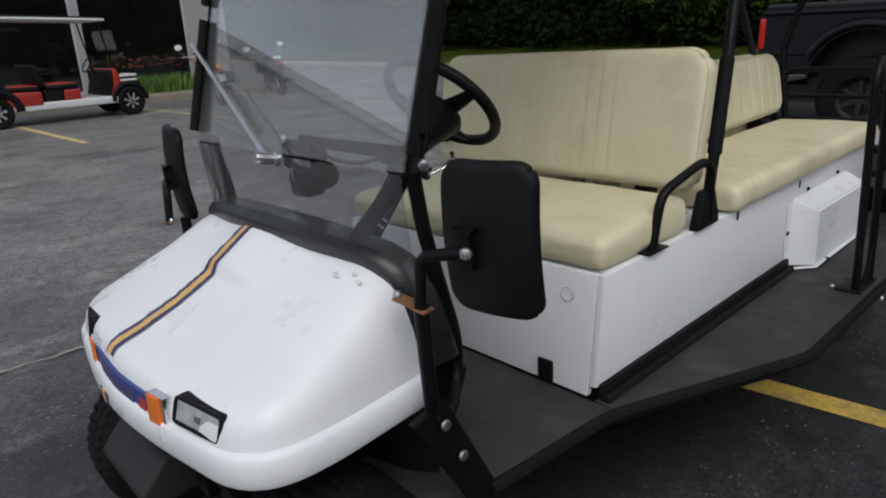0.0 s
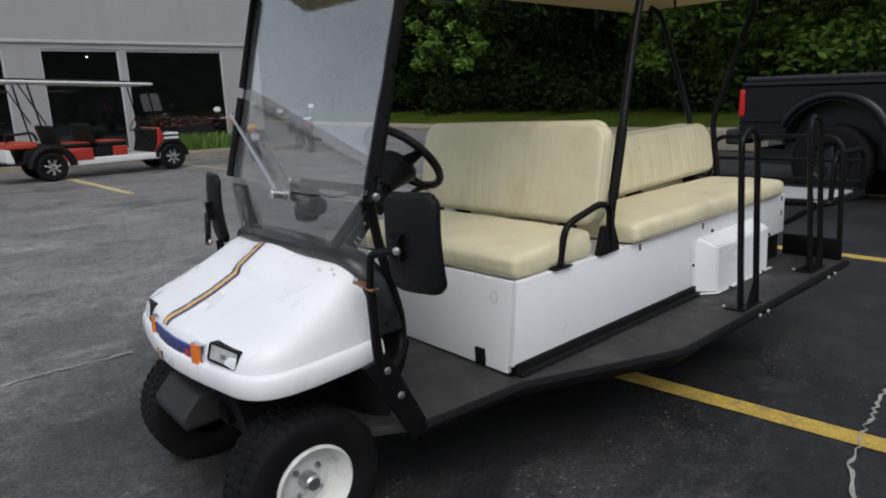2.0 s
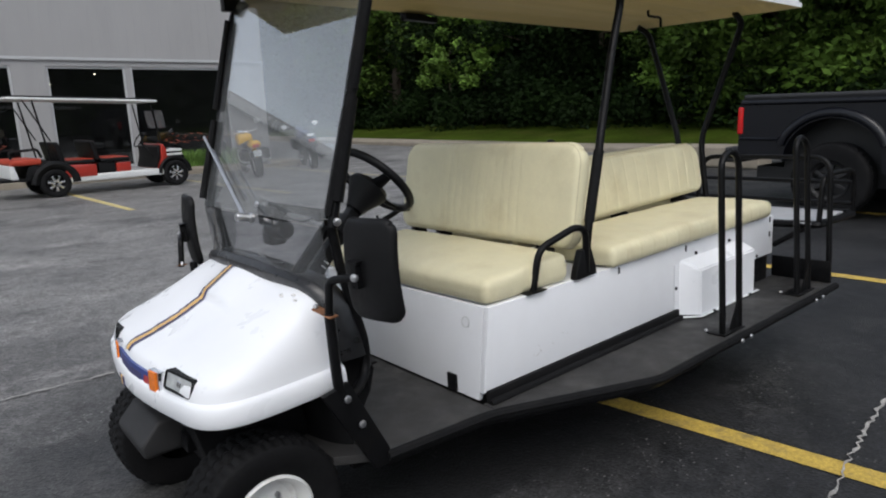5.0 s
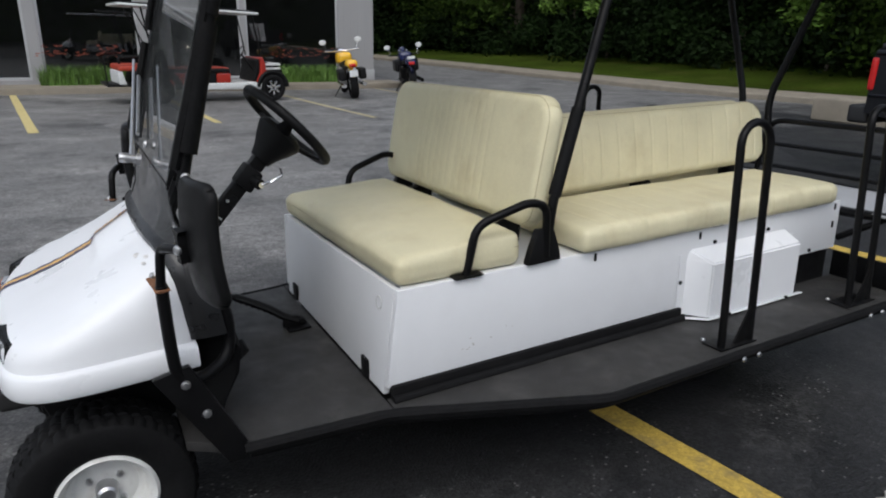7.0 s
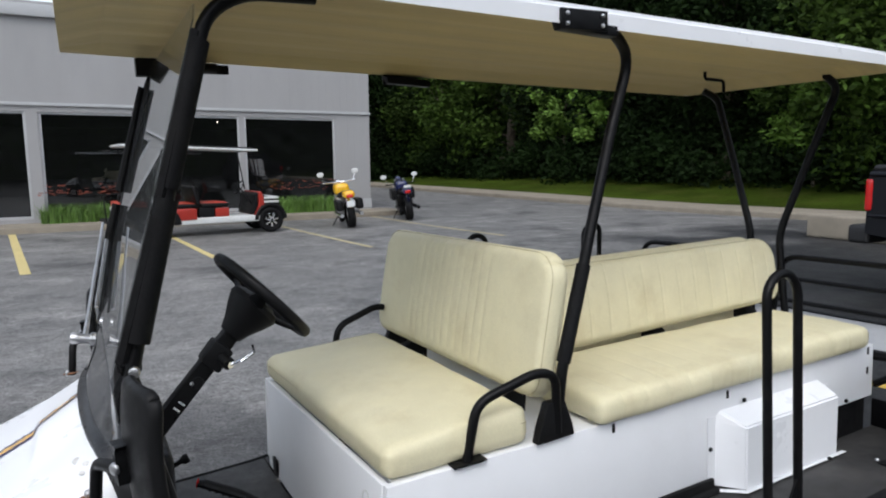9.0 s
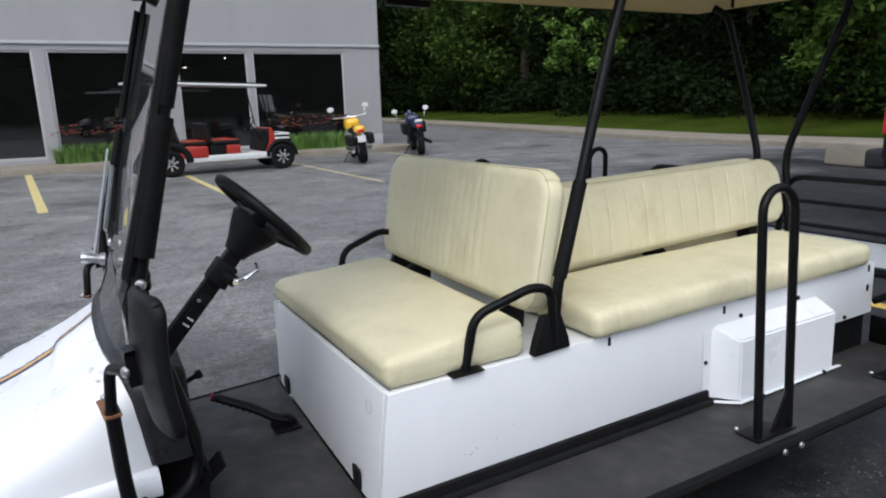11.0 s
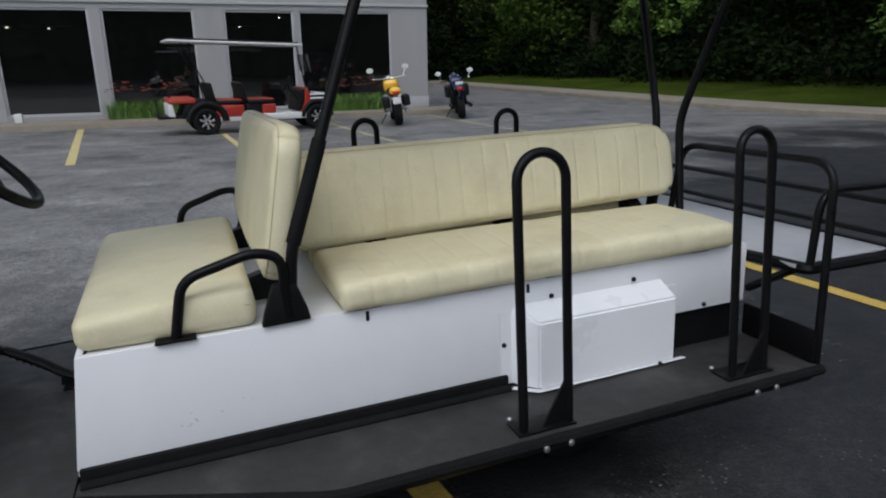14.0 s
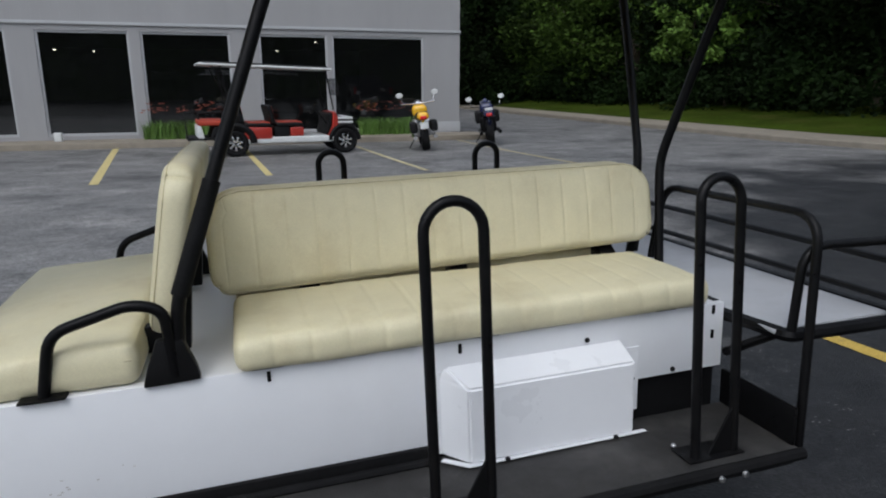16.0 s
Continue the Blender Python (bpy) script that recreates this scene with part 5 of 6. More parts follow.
bolt(col, on_column(COL_L - 0.175, 0.0215, 0.012), (0, -1, 0), 0.006)
for k in (0.232, 0.252):
    part("column_tag", tube([on_column(COL_L - k, 0.0212, -0.010), on_column(COL_L - k, 0.0212, 0.010)], 0.0026, 5), M_PALE, col)
SWM = Matrix.Translation(SW_C) @ SW_AX.to_track_quat("Z", "Y").to_matrix().to_4x4()
ring = bmesh.new()
tube([SWM @ Vector((0.160 * math.cos(a), 0.160 * math.sin(a), 0)) for a in [2 * math.pi * k / 40 for k in range(40)]], 0.0145, 10, bm=ring, closed=True)
part("wheel_rim", ring, M_PLASTIC, col, "black steering wheel rim")
part("wheel_hub", lathe([(0, -0.008), (0.050, -0.010), (0.074, -0.022), (0.080, -0.036), (0.066, -0.066), (0.046, -0.10), (0.034, -0.13)], 28, SWM), M_PLASTIC, col)
for a0 in (0.3, math.pi - 0.3, -math.pi / 2):
    sp = bmesh.new()
    pts = [SWM @ Vector((rr * math.cos(a0), rr * math.sin(a0), hz)) for rr, hz in ((0.05, -0.03), (0.11, -0.018), (0.16, -0.002))]
    tube(pts, lambda t: 0.028 - 0.014 * t, 8, bm=sp, flat=0.35, up=SW_AX)
    part("spoke", sp, M_PLASTIC, col)

# pedals and brake lever
brake = part("brake_pedal", tube([(-0.075, 0.665, 0.385), (-0.120, 0.668, 0.405), (-0.185, 0.685, 0.452), (-0.290, 0.715, 0.505), (-0.318, 0.722, 0.512)], lambda t: 0.021 if t < 0.9 else 0.017, 12, 0.03, flat=0.72, up=(0, 0, 1)), M_PLASTIC, cart, "black ridged brake pedal lever")
part("pedal_foot", box(-0.125, -0.035, 0.615, 0.70, FLOOR + 0.001, FLOOR + 0.010, 0.004), M_TUBE, brake)
part("pedal_web", prism([(-0.135, FLOOR + 0.010), (-0.04, FLOOR + 0.010), (-0.050, 0.395), (-0.075, 0.408), (-0.128, 0.415)], "y", 0.650, 0.676, 0.004), M_PLASTIC, brake)
part("pedal_pin", tube([(-0.062, 0.640, 0.388), (-0.062, 0.688, 0.388)], 0.010, 10), M_PLASTIC, brake)
part("pedal_tip", lathe([(0, 0.006), (0.013, 0.004), (0.016, -0.002)], 14, Matrix.Translation((-0.318, 0.722, 0.513)) @ Vector((-1, 0.25, 0.35)).to_track_quat("Z", "Y").to_matrix().to_4x4()), M_TAIL, brake, "red end of the pedal lever")
for k in range(6):
    p = Vector((-0.180, 0.684, 0.442)).lerp(Vector((-0.285, 0.714, 0.496)), k / 5)
    part("ridge", tube([p + Vector((0.004, -0.016, -0.006)), p + Vector((0.004, 0.016, -0.006))], 0.0075, 8), M_PLASTIC, brake)
acc = part("accelerator", rbox(-0.05, 0.05, -0.045, 0.045, -0.007, 0.007, 0.0065, 3, 3, 1), M_RUBBER, cart, "black accelerator pedal")
acc.matrix_local = pose(-0.372, 0.33, 0.455, 0, -38, 0)
part("pedal_arm", tube([(-0.40, 0.33, 0.44), (-0.47, 0.33, 0.40), (-0.52, 0.33, 0.41)], 0.011, 8, 0.03), M_TUBE, cart)

# wheels
HUB = (-0.772, 0.095, 0.252)


def tyre_bm(r=0.232, w=0.185, rim=0.122):
    """A tyre whose tread is cut into blocks round its crown and shoulders."""
    prof = [(rim, -0.38), (rim + 0.02, -0.47), (r * 0.80, -0.5), (r * 0.90, -0.485), (r * 0.935, -0.465), (r * 0.955, -0.44), (r * 0.99, -0.37), (r * 0.995, -0.26), (r * 0.965, -0.25), (r * 0.965, -0.23), (r, -0.22), (r, -0.02), (r * 0.97, -0.01)]
    prof = prof + [(a, -b) for a, b in reversed(prof)]
    seg = 132
    bm = bmesh.new()
    rings = []
    for k in range(seg):
        a = 2 * math.pi * k / seg
        row = []
        for q, h in prof:
            cut = 0.0
            if q > r * 0.94:
                ph = (k + (1 if abs(h) < 0.24 else 0)) % 3
                cut = 0.007 if ph == 0 else 0.0
            row.append(bm.verts.new(((q - cut) * math.cos(a), (q - cut) * math.sin(a), h * w)))
        rings.append(row)
    for k in range(seg):
        a, b = rings[k], rings[(k + 1) % seg]
        for i in range(len(prof) - 1):
            bm.faces.new((a[i], a[i + 1], b[i + 1], b[i]))
    return bm


def rim_bm(rim=0.124, w=0.185):
    return lathe([(rim, -w * 0.30), (rim + 0.004, -w * 0.42), (rim - 0.004, -w * 0.46), (rim - 0.012, -w * 0.40), (rim - 0.022, -w * 0.30), (rim - 0.026, -w * 0.10), (0.080, -w * 0.06), (0.06, -w * 0.12), (0.045, -w * 0.13), (0.034, -w * 0.10), (0, -w * 0.10)], 40)


TY_ME = finish(tyre_bm(), "tyre", M_RUBBER)
RIM_ME = finish(rim_bm(), "rim", M_RIM)
CAP_ME = finish(lathe([(0, -0.04), (0.02, -0.04), (0.027, -0.034), (0.029, 0.0), (0.029, 0.02)], 20), "hub_cap", M_ALU)
NUT_ME = finish(lathe([(0, -0.014), (0.007, -0.014), (0.0095, -0.008), (0.0095, 0.004)], 6), "nut", M_ALU)


def wheel(x, y, z, out):
    """A wheel whose outer face looks along -y (out = 1) or +y (out = -1)."""
    w = new("wheel")
    w.parent = cart
    w.matrix_local = Matrix.Translation((x, y, z)) @ Matrix.Rotation(radians(-90 if out > 0 else 90), 4, "X") @ Matrix.Diagonal((1, 1, 1, 1))
    w["label"] = "small treaded tyre on a white steel wheel"
    share("tyre", TY_ME, w)
    rm = share("rim", RIM_ME, w)
    share("hub_cap", CAP_ME, w, pose(0, 0, -0.025))
    for k in range(4):
        a = math.pi / 4 + k * math.pi / 2
        share("nut", NUT_ME, w, pose(0.052 * math.cos(a), 0.052 * math.sin(a), -0.024))
    return w


for wx, wy, wz, o in ((HUB[0], HUB[1] + 0.05, HUB[2], -1), (HUB[0], 2 * MID - HUB[1] - 0.01, HUB[2], 1), (1.53, 0.17, 0.19, -1), (1.53, 0.89, 0.205, 1)):
    wheel(wx, wy, wz, -o)
part("front_axle", tube([(HUB[0], 0.2, HUB[2]), (HUB[0], 0.86, HUB[2])], 0.03, 8), M_TUBE, cart)
part("bumper", prism([(-1.075, 0.395), (-1.085, 0.44), (-1.02, 0.508), (-0.90, 0.515), (-0.90, 0.395)], "y", 0.415, 0.695, 0.014, seg=3), M_BUMPER, cart, "dark grey plastic front bumper")
part("bumper_arm", box(-0.96, -0.60, 0.35, 0.41, 0.40, 0.46, 0.006), M_TUBE, cart)
part("bumper_arm", box(-0.96, -0.60, 0.65, 0.71, 0.40, 0.46, 0.006), M_TUBE, cart)


def slim_front(p):
    """The front end ahead of the seats is shorter, narrower and lower by a few hundredths."""
    k = min(1.0, max(0.0, -p.x / 0.35))
    low = max(0.0, p.z - FLOOR)
    fade = min(1.0, max(0.0, (1.80 - p.z) / 0.70))
    return Vector((p.x * (1 - 0.058 * k), MID + (p.y - MID) * (1 - 0.033 * k * fade), p.z - 0.035 * k * low * fade))


def settle(ob):
    for c in ob.children:
        if c.matrix_basis == Matrix():
            if c.data:
                for v in c.data.vertices:
                    if v.co.x < 0:
                        v.co = slim_front(v.co)
            settle(c)


settle(cart)


# ---- pickup truck ----
TR = Matrix.Translation((6.26, 2.30, lot(6.5, 1.0))) @ Matrix.Rotation(radians(-90), 4, "Z") @ Matrix.Diagonal((0.92, 0.92, 0.92, 1))
truck = thing("pickup_truck", "dark blue-black pickup truck with a covered bed, parked on asphalt", "truck", TR)


def truck_side():
    # side outline of bed and cab with a wheel opening: x ahead, z up
    out = [(0.0, 0.74), (0.0, 1.36), (0.03, 1.42), (2.55, 1.44), (2.6, 1.50), (2.72, 1.93), (3.8, 1.95), (4.3, 1.50), (5.6, 1.36), (5.75, 1.1), (5.75, 0.56), (1.75, 0.56)]
    arc = [(1.10 + 0.54 * math.cos(a), 0.66 + 0.52 * math.sin(a)) for a in [math.pi * k / 18 for k in range(19)]]
    return out + [(1.66, 0.56)] + arc + [(0.54, 0.70), (0.3, 0.70)]


def truck_body():
    bm = prism(truck_side(), "y", 0.0, 2.0, 0.0)
    return bm


body = part("body", truck_body(), M_TRUCK, truck, "dark glossy pickup body")
part("bed_cover", rbox(0.02, 2.24, 0.03, 1.97, 1.41, 1.475, 0.03, 4, 4, 1), M_TRUCKTRIM, truck, "black ribbed bed cover")


def arch_flare():
    return tube([(1.10 + 0.60 * math.cos(a), 0.005, 0.70 + 0.55 * math.sin(a)) for a in [math.pi * (0.10 + 0.80 * k / 20) for k in range(21)]], 0.062, 10, flat=0.8)


part("wheel_arch", arch_flare(), M_TRUCK, truck)
part("trim_line", tube([(0.02, -0.005, 0.93), (0.50, -0.005, 0.93)], 0.02, 6), M_TRUCK, truck)
part("trim_line", tube([(1.72, -0.005, 0.93), (5.5, -0.005, 0.93)], 0.02, 6), M_TRUCK, truck)
part("rail_line", tube([(0.02, 0.0, 1.375), (2.3, 0.0, 1.375)], 0.03, 10), M_TRUCK, truck)
part("tail_light", rbox(-0.03, 0.055, -0.012, 0.14, 0.98, 1.33, 0.03, 2, 2, 4), M_TAIL, truck, "red tail light")
part("tail_light", rbox(-0.03, 0.055, 1.86, 2.012, 0.98, 1.33, 0.03, 2, 2, 4), M_TAIL, truck, "red tail light")
part("bumper", rbox(-0.20, 0.03, 0.02, 1.98, 0.62, 0.82, 0.04, 2, 6, 2), M_TRUCKTRIM, truck, "dark rear bumper")
part("bumper", rbox(5.70, 5.88, 0.02, 1.98, 0.50, 0.75, 0.04, 2, 6, 2), M_TRUCKTRIM, truck)
part("tailgate", box(-0.012, 0.0, 0.22, 1.78, 0.78, 1.36, 0.006), M_TRUCK, truck)
part("plate", box(-0.215, -0.202, 0.85, 1.15, 0.65, 0.79, 0.003), M_PALE, truck)
part("exhaust", tube([(0.2, 0.4, 0.40), (1.0, 0.4, 0.42)], 0.04, 10), M_ALU, truck)
part("wheel_well", box(0.45, 1.75, 0.34, 1.66, 0.5, 1.30), M_TRUCKTRIM, truck)
part("chassis", box(0.1, 5.6, 0.35, 1.65, 0.36, 0.56), M_TRUCKTRIM, truck)
BIGTY = finish(tyre_bm(0.45, 0.27, 0.22), "tyre", M_RUBBER)
BIGRIM = finish(lathe([(0.225, -0.09), (0.222, -0.125), (0.20, -0.10), (0.19, -0.03), (0.08, -0.04), (0.07, -0.09), (0, -0.09)], 32), "rim", M_TRUCKTRIM)
SPOKE = finish(box(-0.025, 0.025, 0.05, 0.2, -0.09, -0.05, 0.008), "spoke", M_TRUCKTRIM)
for wx, wy, o in ((1.10, 0.16, 1), (1.10, 1.84, -1), (4.75, 0.16, 1), (4.75, 1.84, -1)):
    w = new("wheel")
    w.parent = truck
    w.matrix_local = Matrix.Translation((wx, wy, 0.45)) @ Matrix.Rotation(radians(-90 if o < 0 else 90), 4, "X") @ (Matrix.Rotation(math.pi, 4, "X"))
    share("tyre", BIGTY, w)
    share("rim", BIGRIM, w)
    for k in range(6):
        share("spoke", SPOKE, w, Matrix.Rotation(k * math.pi / 3, 4, "Z"))

tagged(part("concrete_block", rbox(10.85, 11.4, 4.2, 5.8, lot(8, 4), 0.50, 0.05, 3, 6, 2), M_CONC, None), "pale concrete kerb block beside the truck", "kerb block")

# ---- red cart by the shop ----
RC = Matrix.Translation((0.745, 12.34, 0)) @ Matrix.Rotation(radians(6), 4, "Z") @ Matrix.Diagonal((0.94, 0.94, 0.94, 1))
rcart = thing("red_golf_cart", "red four-seat golf cart with a white roof and chrome wheels", "golf cart", RC)
part("chassis", rbox(0.25, 2.15, 0.06, 1.14, 0.26, 0.40, 0.03, 4, 4, 2), M_PALE, rcart, "silver side rail")
part("rear_body", prism([(0.20, 0.36), (0.78, 0.36), (0.78, 0.60), (0.30, 0.62), (0.20, 0.52)], "y", 0.05, 1.15, 0.02), M_REDCART, rcart, "red moulded rear body")
part("rear_tub", prism([(-0.50, 0.40), (0.18, 0.44), (0.28, 0.66), (-0.10, 0.74), (-0.42, 0.62)], "y", 0.14, 1.06, 0.02), M_PLASTIC, rcart, "black plastic rear tub")
part("front_body", prism([(2.02, 0.38), (2.14, 0.38), (2.26, 0.62), (2.25, 0.80), (2.19, 0.93), (2.13, 0.90), (2.12, 0.62)], "y", 0.07, 1.13, 0.02), M_REDCART, rcart, "red moulded front body")
part("dash", prism([(1.98, 0.42), (2.015, 0.42), (2.11, 0.63), (2.12, 0.90), (2.05, 0.86), (2.05, 0.66)], "y", 0.08, 1.12, 0.008), M_PLASTIC, rcart)
part("front_tub", prism([(2.17, 0.40), (2.30, 0.58), (2.58, 0.55), (2.66, 0.60), (2.60, 0.72), (2.25, 0.84)], "y", 0.10, 1.10, 0.02), M_PLASTIC, rcart, "black plastic front tub")
for z in (0.75, 0.66):
    part("front_stripe", rbox(2.20, 2.60, 0.075, 1.125, z, z + 0.05, 0.02, 3, 4, 1), M_PALE, rcart)
part("seat_base", box(1.18, 1.48, 0.1, 1.1, 0.40, 0.60, 0.03), M_REDCART, rcart)
part("seat_box", box(0.84, 1.17, 0.12, 1.08, 0.38, 0.62, 0.02), M_PLASTIC, rcart)
for sx, w_ in ((0.23, 0.54), (0.88, 0.58)):
    c = part("cushion", rbox(sx, sx + w_, 0.08, 1.12, 0.62, 0.70, 0.035, 4, 6, 2), M_PLASTIC, rcart, "black and red vinyl cushion")
    for yy in (0.16, 0.66):
        part("insert", rbox(sx + 0.06, sx + w_ + 0.004, yy, yy + 0.38, 0.64, 0.712, 0.02, 3, 3, 1), M_REDSEAT, c, "red vinyl insert")
    b = part("backrest", rbox(-0.04, 0.05, 0.08, 1.12, 0.0, 0.40, 0.04, 2, 6, 4), M_PLASTIC, rcart, "black and red vinyl seat back")
    b.matrix_local = pose(sx - 0.05, 0, 0.68, 0, -12, 0)
    for yy in (0.16, 0.66):
        q = part("insert", rbox(0.03, 0.062, yy, yy + 0.38, 0.20, 0.38, 0.014, 2, 3, 3), M_REDSEAT, b, "red vinyl insert")
part("rear_seat", rbox(-0.72, -0.18, 0.1, 1.1, 0.66, 0.78, 0.04, 4, 6, 2), M_REDSEAT, rcart)
part("rear_arm", tube([(-0.70, 0.10, 0.80), (-0.72, 0.10, 0.93), (-0.24, 0.10, 0.96), (-0.18, 0.10, 0.80)], 0.026, 8, 0.05), M_PLASTIC, rcart)
part("rear_support", prism([(-0.74, 0.38), (-0.60, 0.38), (-0.66, 0.66), (-0.74, 0.66)], "y", 0.12, 1.08, 0.01), M_PALE, rcart)
part("rear_deck", box(-0.95, -0.35, 0.12, 1.08, 0.36, 0.42, 0.01), M_PLASTIC, rcart)
rc_roof = part("roof", rbox(-0.64, 2.14, 0.0, 1.2, 0.0, 0.05, 0.022, 8, 5, 1), M_PALE, rcart, "white cart roof")
rc_roof.matrix_local = pose(0, 0, 1.875, 0, 1.9, 0)
part("roof_top", rbox(-0.56, 2.06, 0.06, 1.14, 0.045, 0.085, 0.02, 8, 5, 1), M_PLASTIC, rc_roof)
for y in (0.10, 1.10):
    part("strut", tube([(2.16, y, 0.95), (2.02, y, 1.81)], 0.016, 8), M_TUBE, rcart)
    part("strut", tube([(-0.02, y, 0.72), (-0.20, y, 1.88)], 0.018, 8), M_TUBE, rcart)
    part("strut", tube([(0.02, y, 1.1), (-0.36, y, 1.885)], 0.014, 8), M_TUBE, rcart)
    part("fender", tube([(0.02 + 0.35 * math.cos(a), y, 0.28 + 0.35 * math.sin(a)) for a in [math.pi * k / 12 for k in range(13)]], 0.075, 8, flat=1.5), M_PLASTIC, rcart)
    part("fender", tube([(2.40 + 0.32 * math.cos(a), y, 0.29 + 0.32 * math.sin(a)) for a in [math.pi * k / 12 for k in range(13)]], 0.05, 8, flat=1.4), M_PLASTIC, rcart)
scr = part("windshield", box(2.17, 2.176, 0.12, 1.08, 0.95, 1.33), M_PLEXI_LOW, rcart, smooth=False)
scr.matrix_local = pose(0.30, 0, 0.02, 0, -8, 0)
part("steering_wheel", tube([Vector((1.78, 0.32, 1.02)) + Vector((0.09 * math.cos(a), 0.17 * math.sin(a), 0.14 * math.cos(a))) for a in [2 * math.pi * k / 20 for k in range(20)]], 0.014, 6, closed=True), M_PLASTIC, rcart)
part("steering_post", tube([(1.80, 0.32, 1.0), (2.08, 0.32, 0.6)], 0.02, 8), M_PLASTIC, rcart)
part("rail", tube([(-0.95, 0.12, 0.42), (-0.98, 0.12, 0.95), (-0.60, 0.12, 0.98)], 0.014, 8, 0.06), M_PLASTIC, rcart)
SMTY = finish(tyre_bm(0.28, 0.2, 0.165), "tyre", M_RUBBER)
SMRIM = finish(lathe([(0.170, -0.07), (0.167, -0.095), (0.150, -0.07), (0.145, -0.02), (0, -0.02)], 28), "rim", M_PLASTIC)
SMSP = finish(box(-0.024, 0.024, 0.02, 0.155, -0.085, -0.05, 0.006), "spoke", M_CHROME)
for wx, wy, o in ((0.0, 0.12, 1), (0.0, 1.08, -1), (2.40, 0.12, 1), (2.40, 1.08, -1)):
    w = new("wheel")
    w.parent = rcart
    w.matrix_local = Matrix.Translation((wx, wy, 0.28)) @ Matrix.Rotation(radians(-90 if o > 0 else 90), 4, "X")
    share("tyre", SMTY, w)
    share("rim", SMRIM, w)
    for k in range(7):
        share("spoke", SMSP, w, Matrix.Rotation(k * 2 * math.pi / 7, 4, "Z"))


# ---- motorcycles, seen from behind ----
def motorcycle(name, label, x, y, paint, tall, yaw, sport):
    m = thing(name, label, "motorcycle", Matrix.Translation((x, y, 0)) @ Matrix.Rotation(radians(yaw), 4, "Z") @ Matrix.Rotation(radians(-7), 4, "Y"), "motorcycles")
    for wy in (0.0, 1.45):
        t = bmesh.new()
        r, w_ = 0.30, (0.085 if wy == 0 else 0.06)
        lathe([(r - 0.09, -w_), (r - 0.03, -w_), (r - 0.005, -w_ * 0.6), (r, 0), (r - 0.005, w_ * 0.6), (r - 0.03, w_), (r - 0.09, w_)], 32, pose(0, wy, r + 0.01, 0, 90, 0), bm=t, close=True)
        part("tyre", t, M_RUBBER, m)
        part("rim", lathe([(0.205, -0.04), (0.19, 0.0), (0.205, 0.04), (0.03, 0.05), (0.03, -0.05)], 24, pose(0, wy, 0.31, 0, 90, 0)), M_ALU, m)
    part("fender", tube([(0, 0.34 * math.cos(a), 0.31 + 0.34 * math.sin(a)) for a in [math.pi * (0.35 + 0.45 * k / 10) for k in range(11)]], 0.10, 8, flat=0.3, up=(1, 0, 0)), paint, m)
    part("seat", rbox(-0.14, 0.14, -0.05, 0.75, 0.66, 0.78, 0.05, 3, 6, 2, lambda u, v, w, co, nn: co + Vector((0, 0, 0.08 * (1 - v) ** 2))), M_PLASTIC, m)
    part("tank", rbox(-0.17, 0.17, 0.62, 1.10, 0.70, 0.98, 0.10, 4, 6, 4), paint, m, "painted fuel tank")
    part("engine", rbox(-0.20, 0.20, 0.45, 0.95, 0.28, 0.66, 0.05, 3, 3, 3), M_TUBE if sport else M_ALU, m)
    part("tail", rbox(-0.13, 0.13, -0.34, 0.02, 0.68, 0.85, 0.08, 4, 4, 4), paint, m)
    part("tail_light", rbox(-0.07, 0.07, -0.36, -0.30, 0.70, 0.77, 0.02, 2, 2, 2), M_TAIL, m)
    part("plate", box(-0.09, 0.09, -0.37, -0.36, *((0.84, 0.90) if sport else (0.50, 0.64)), 0.004), M_PALE, m)
    for s in (-1, 1):
        part("saddlebag" if not sport else "side_fairing", rbox(s * 0.22 - 0.08, s * 0.22 + 0.08, (-0.25 if not sport else 0.6), (0.25 if not sport else 1.2), 0.42 if not sport else 0.5, (0.66 if not sport else 0.80), 0.05, 3, 3, 3), M_PLASTIC, m)
        part("exhaust", tube([(s * 0.22, -0.3, 0.32), (s * 0.22, 0.6, 0.33)], 0.045, 10), M_TUBE if sport else M_CHROME, m)
        part("fork", tube([(s * 0.09, 1.45, 0.32), (s * 0.10, 1.15, 1.0)], 0.025, 8), M_CHROME, m)
        part("handlebar", tube([(s * 0.03, 1.12, 1.0), (s * 0.16, 1.08, tall - 0.12), (s * 0.40, 0.95, tall - 0.10)], 0.014, 8, 0.05), M_CHROME if not sport else M_PLASTIC, m)
        part("mirror_stem", tube([(s * 0.34, 1.0, tall - 0.10), (s * 0.40, 1.03, tall + 0.06)], 0.008, 6), M_CHROME, m)
        part("mirror_head", lathe([(0, 0.02), (0.05, 0.016), (0.06, 0.0), (0.05, -0.012), (0, -0.014)], 18, pose(s * 0.41, 1.03, tall + 0.10, 90, 0, 0) @ Matrix.Diagonal((1.35, 1.0, 1, 1))), M_PALE, m)
    part("headlight", lathe([(0, 0.12), (0.09, 0.10), (0.10, 0.0), (0.06, -0.10), (0, -0.12)], 20, pose(0, 1.28, 0.98, -90, 0, 0)), M_CHROME if not sport else paint, m)
    part("stand", tube([(-0.16, 0.6, 0.3), (-0.38, 0.58, 0.0)], 0.012, 6), M_TUBE, m)
    return m


motorcycle("yellow_motorcycle", "yellow and chrome touring motorcycle on its side stand", 4.75, 12.50, M_MOTOY, 1.12, -12, False)
motorcycle("blue_motorcycle", "dark blue sport motorcycle on its side stand", 6.66, 13.45, M_MOTOB, 1.00, -18, True)


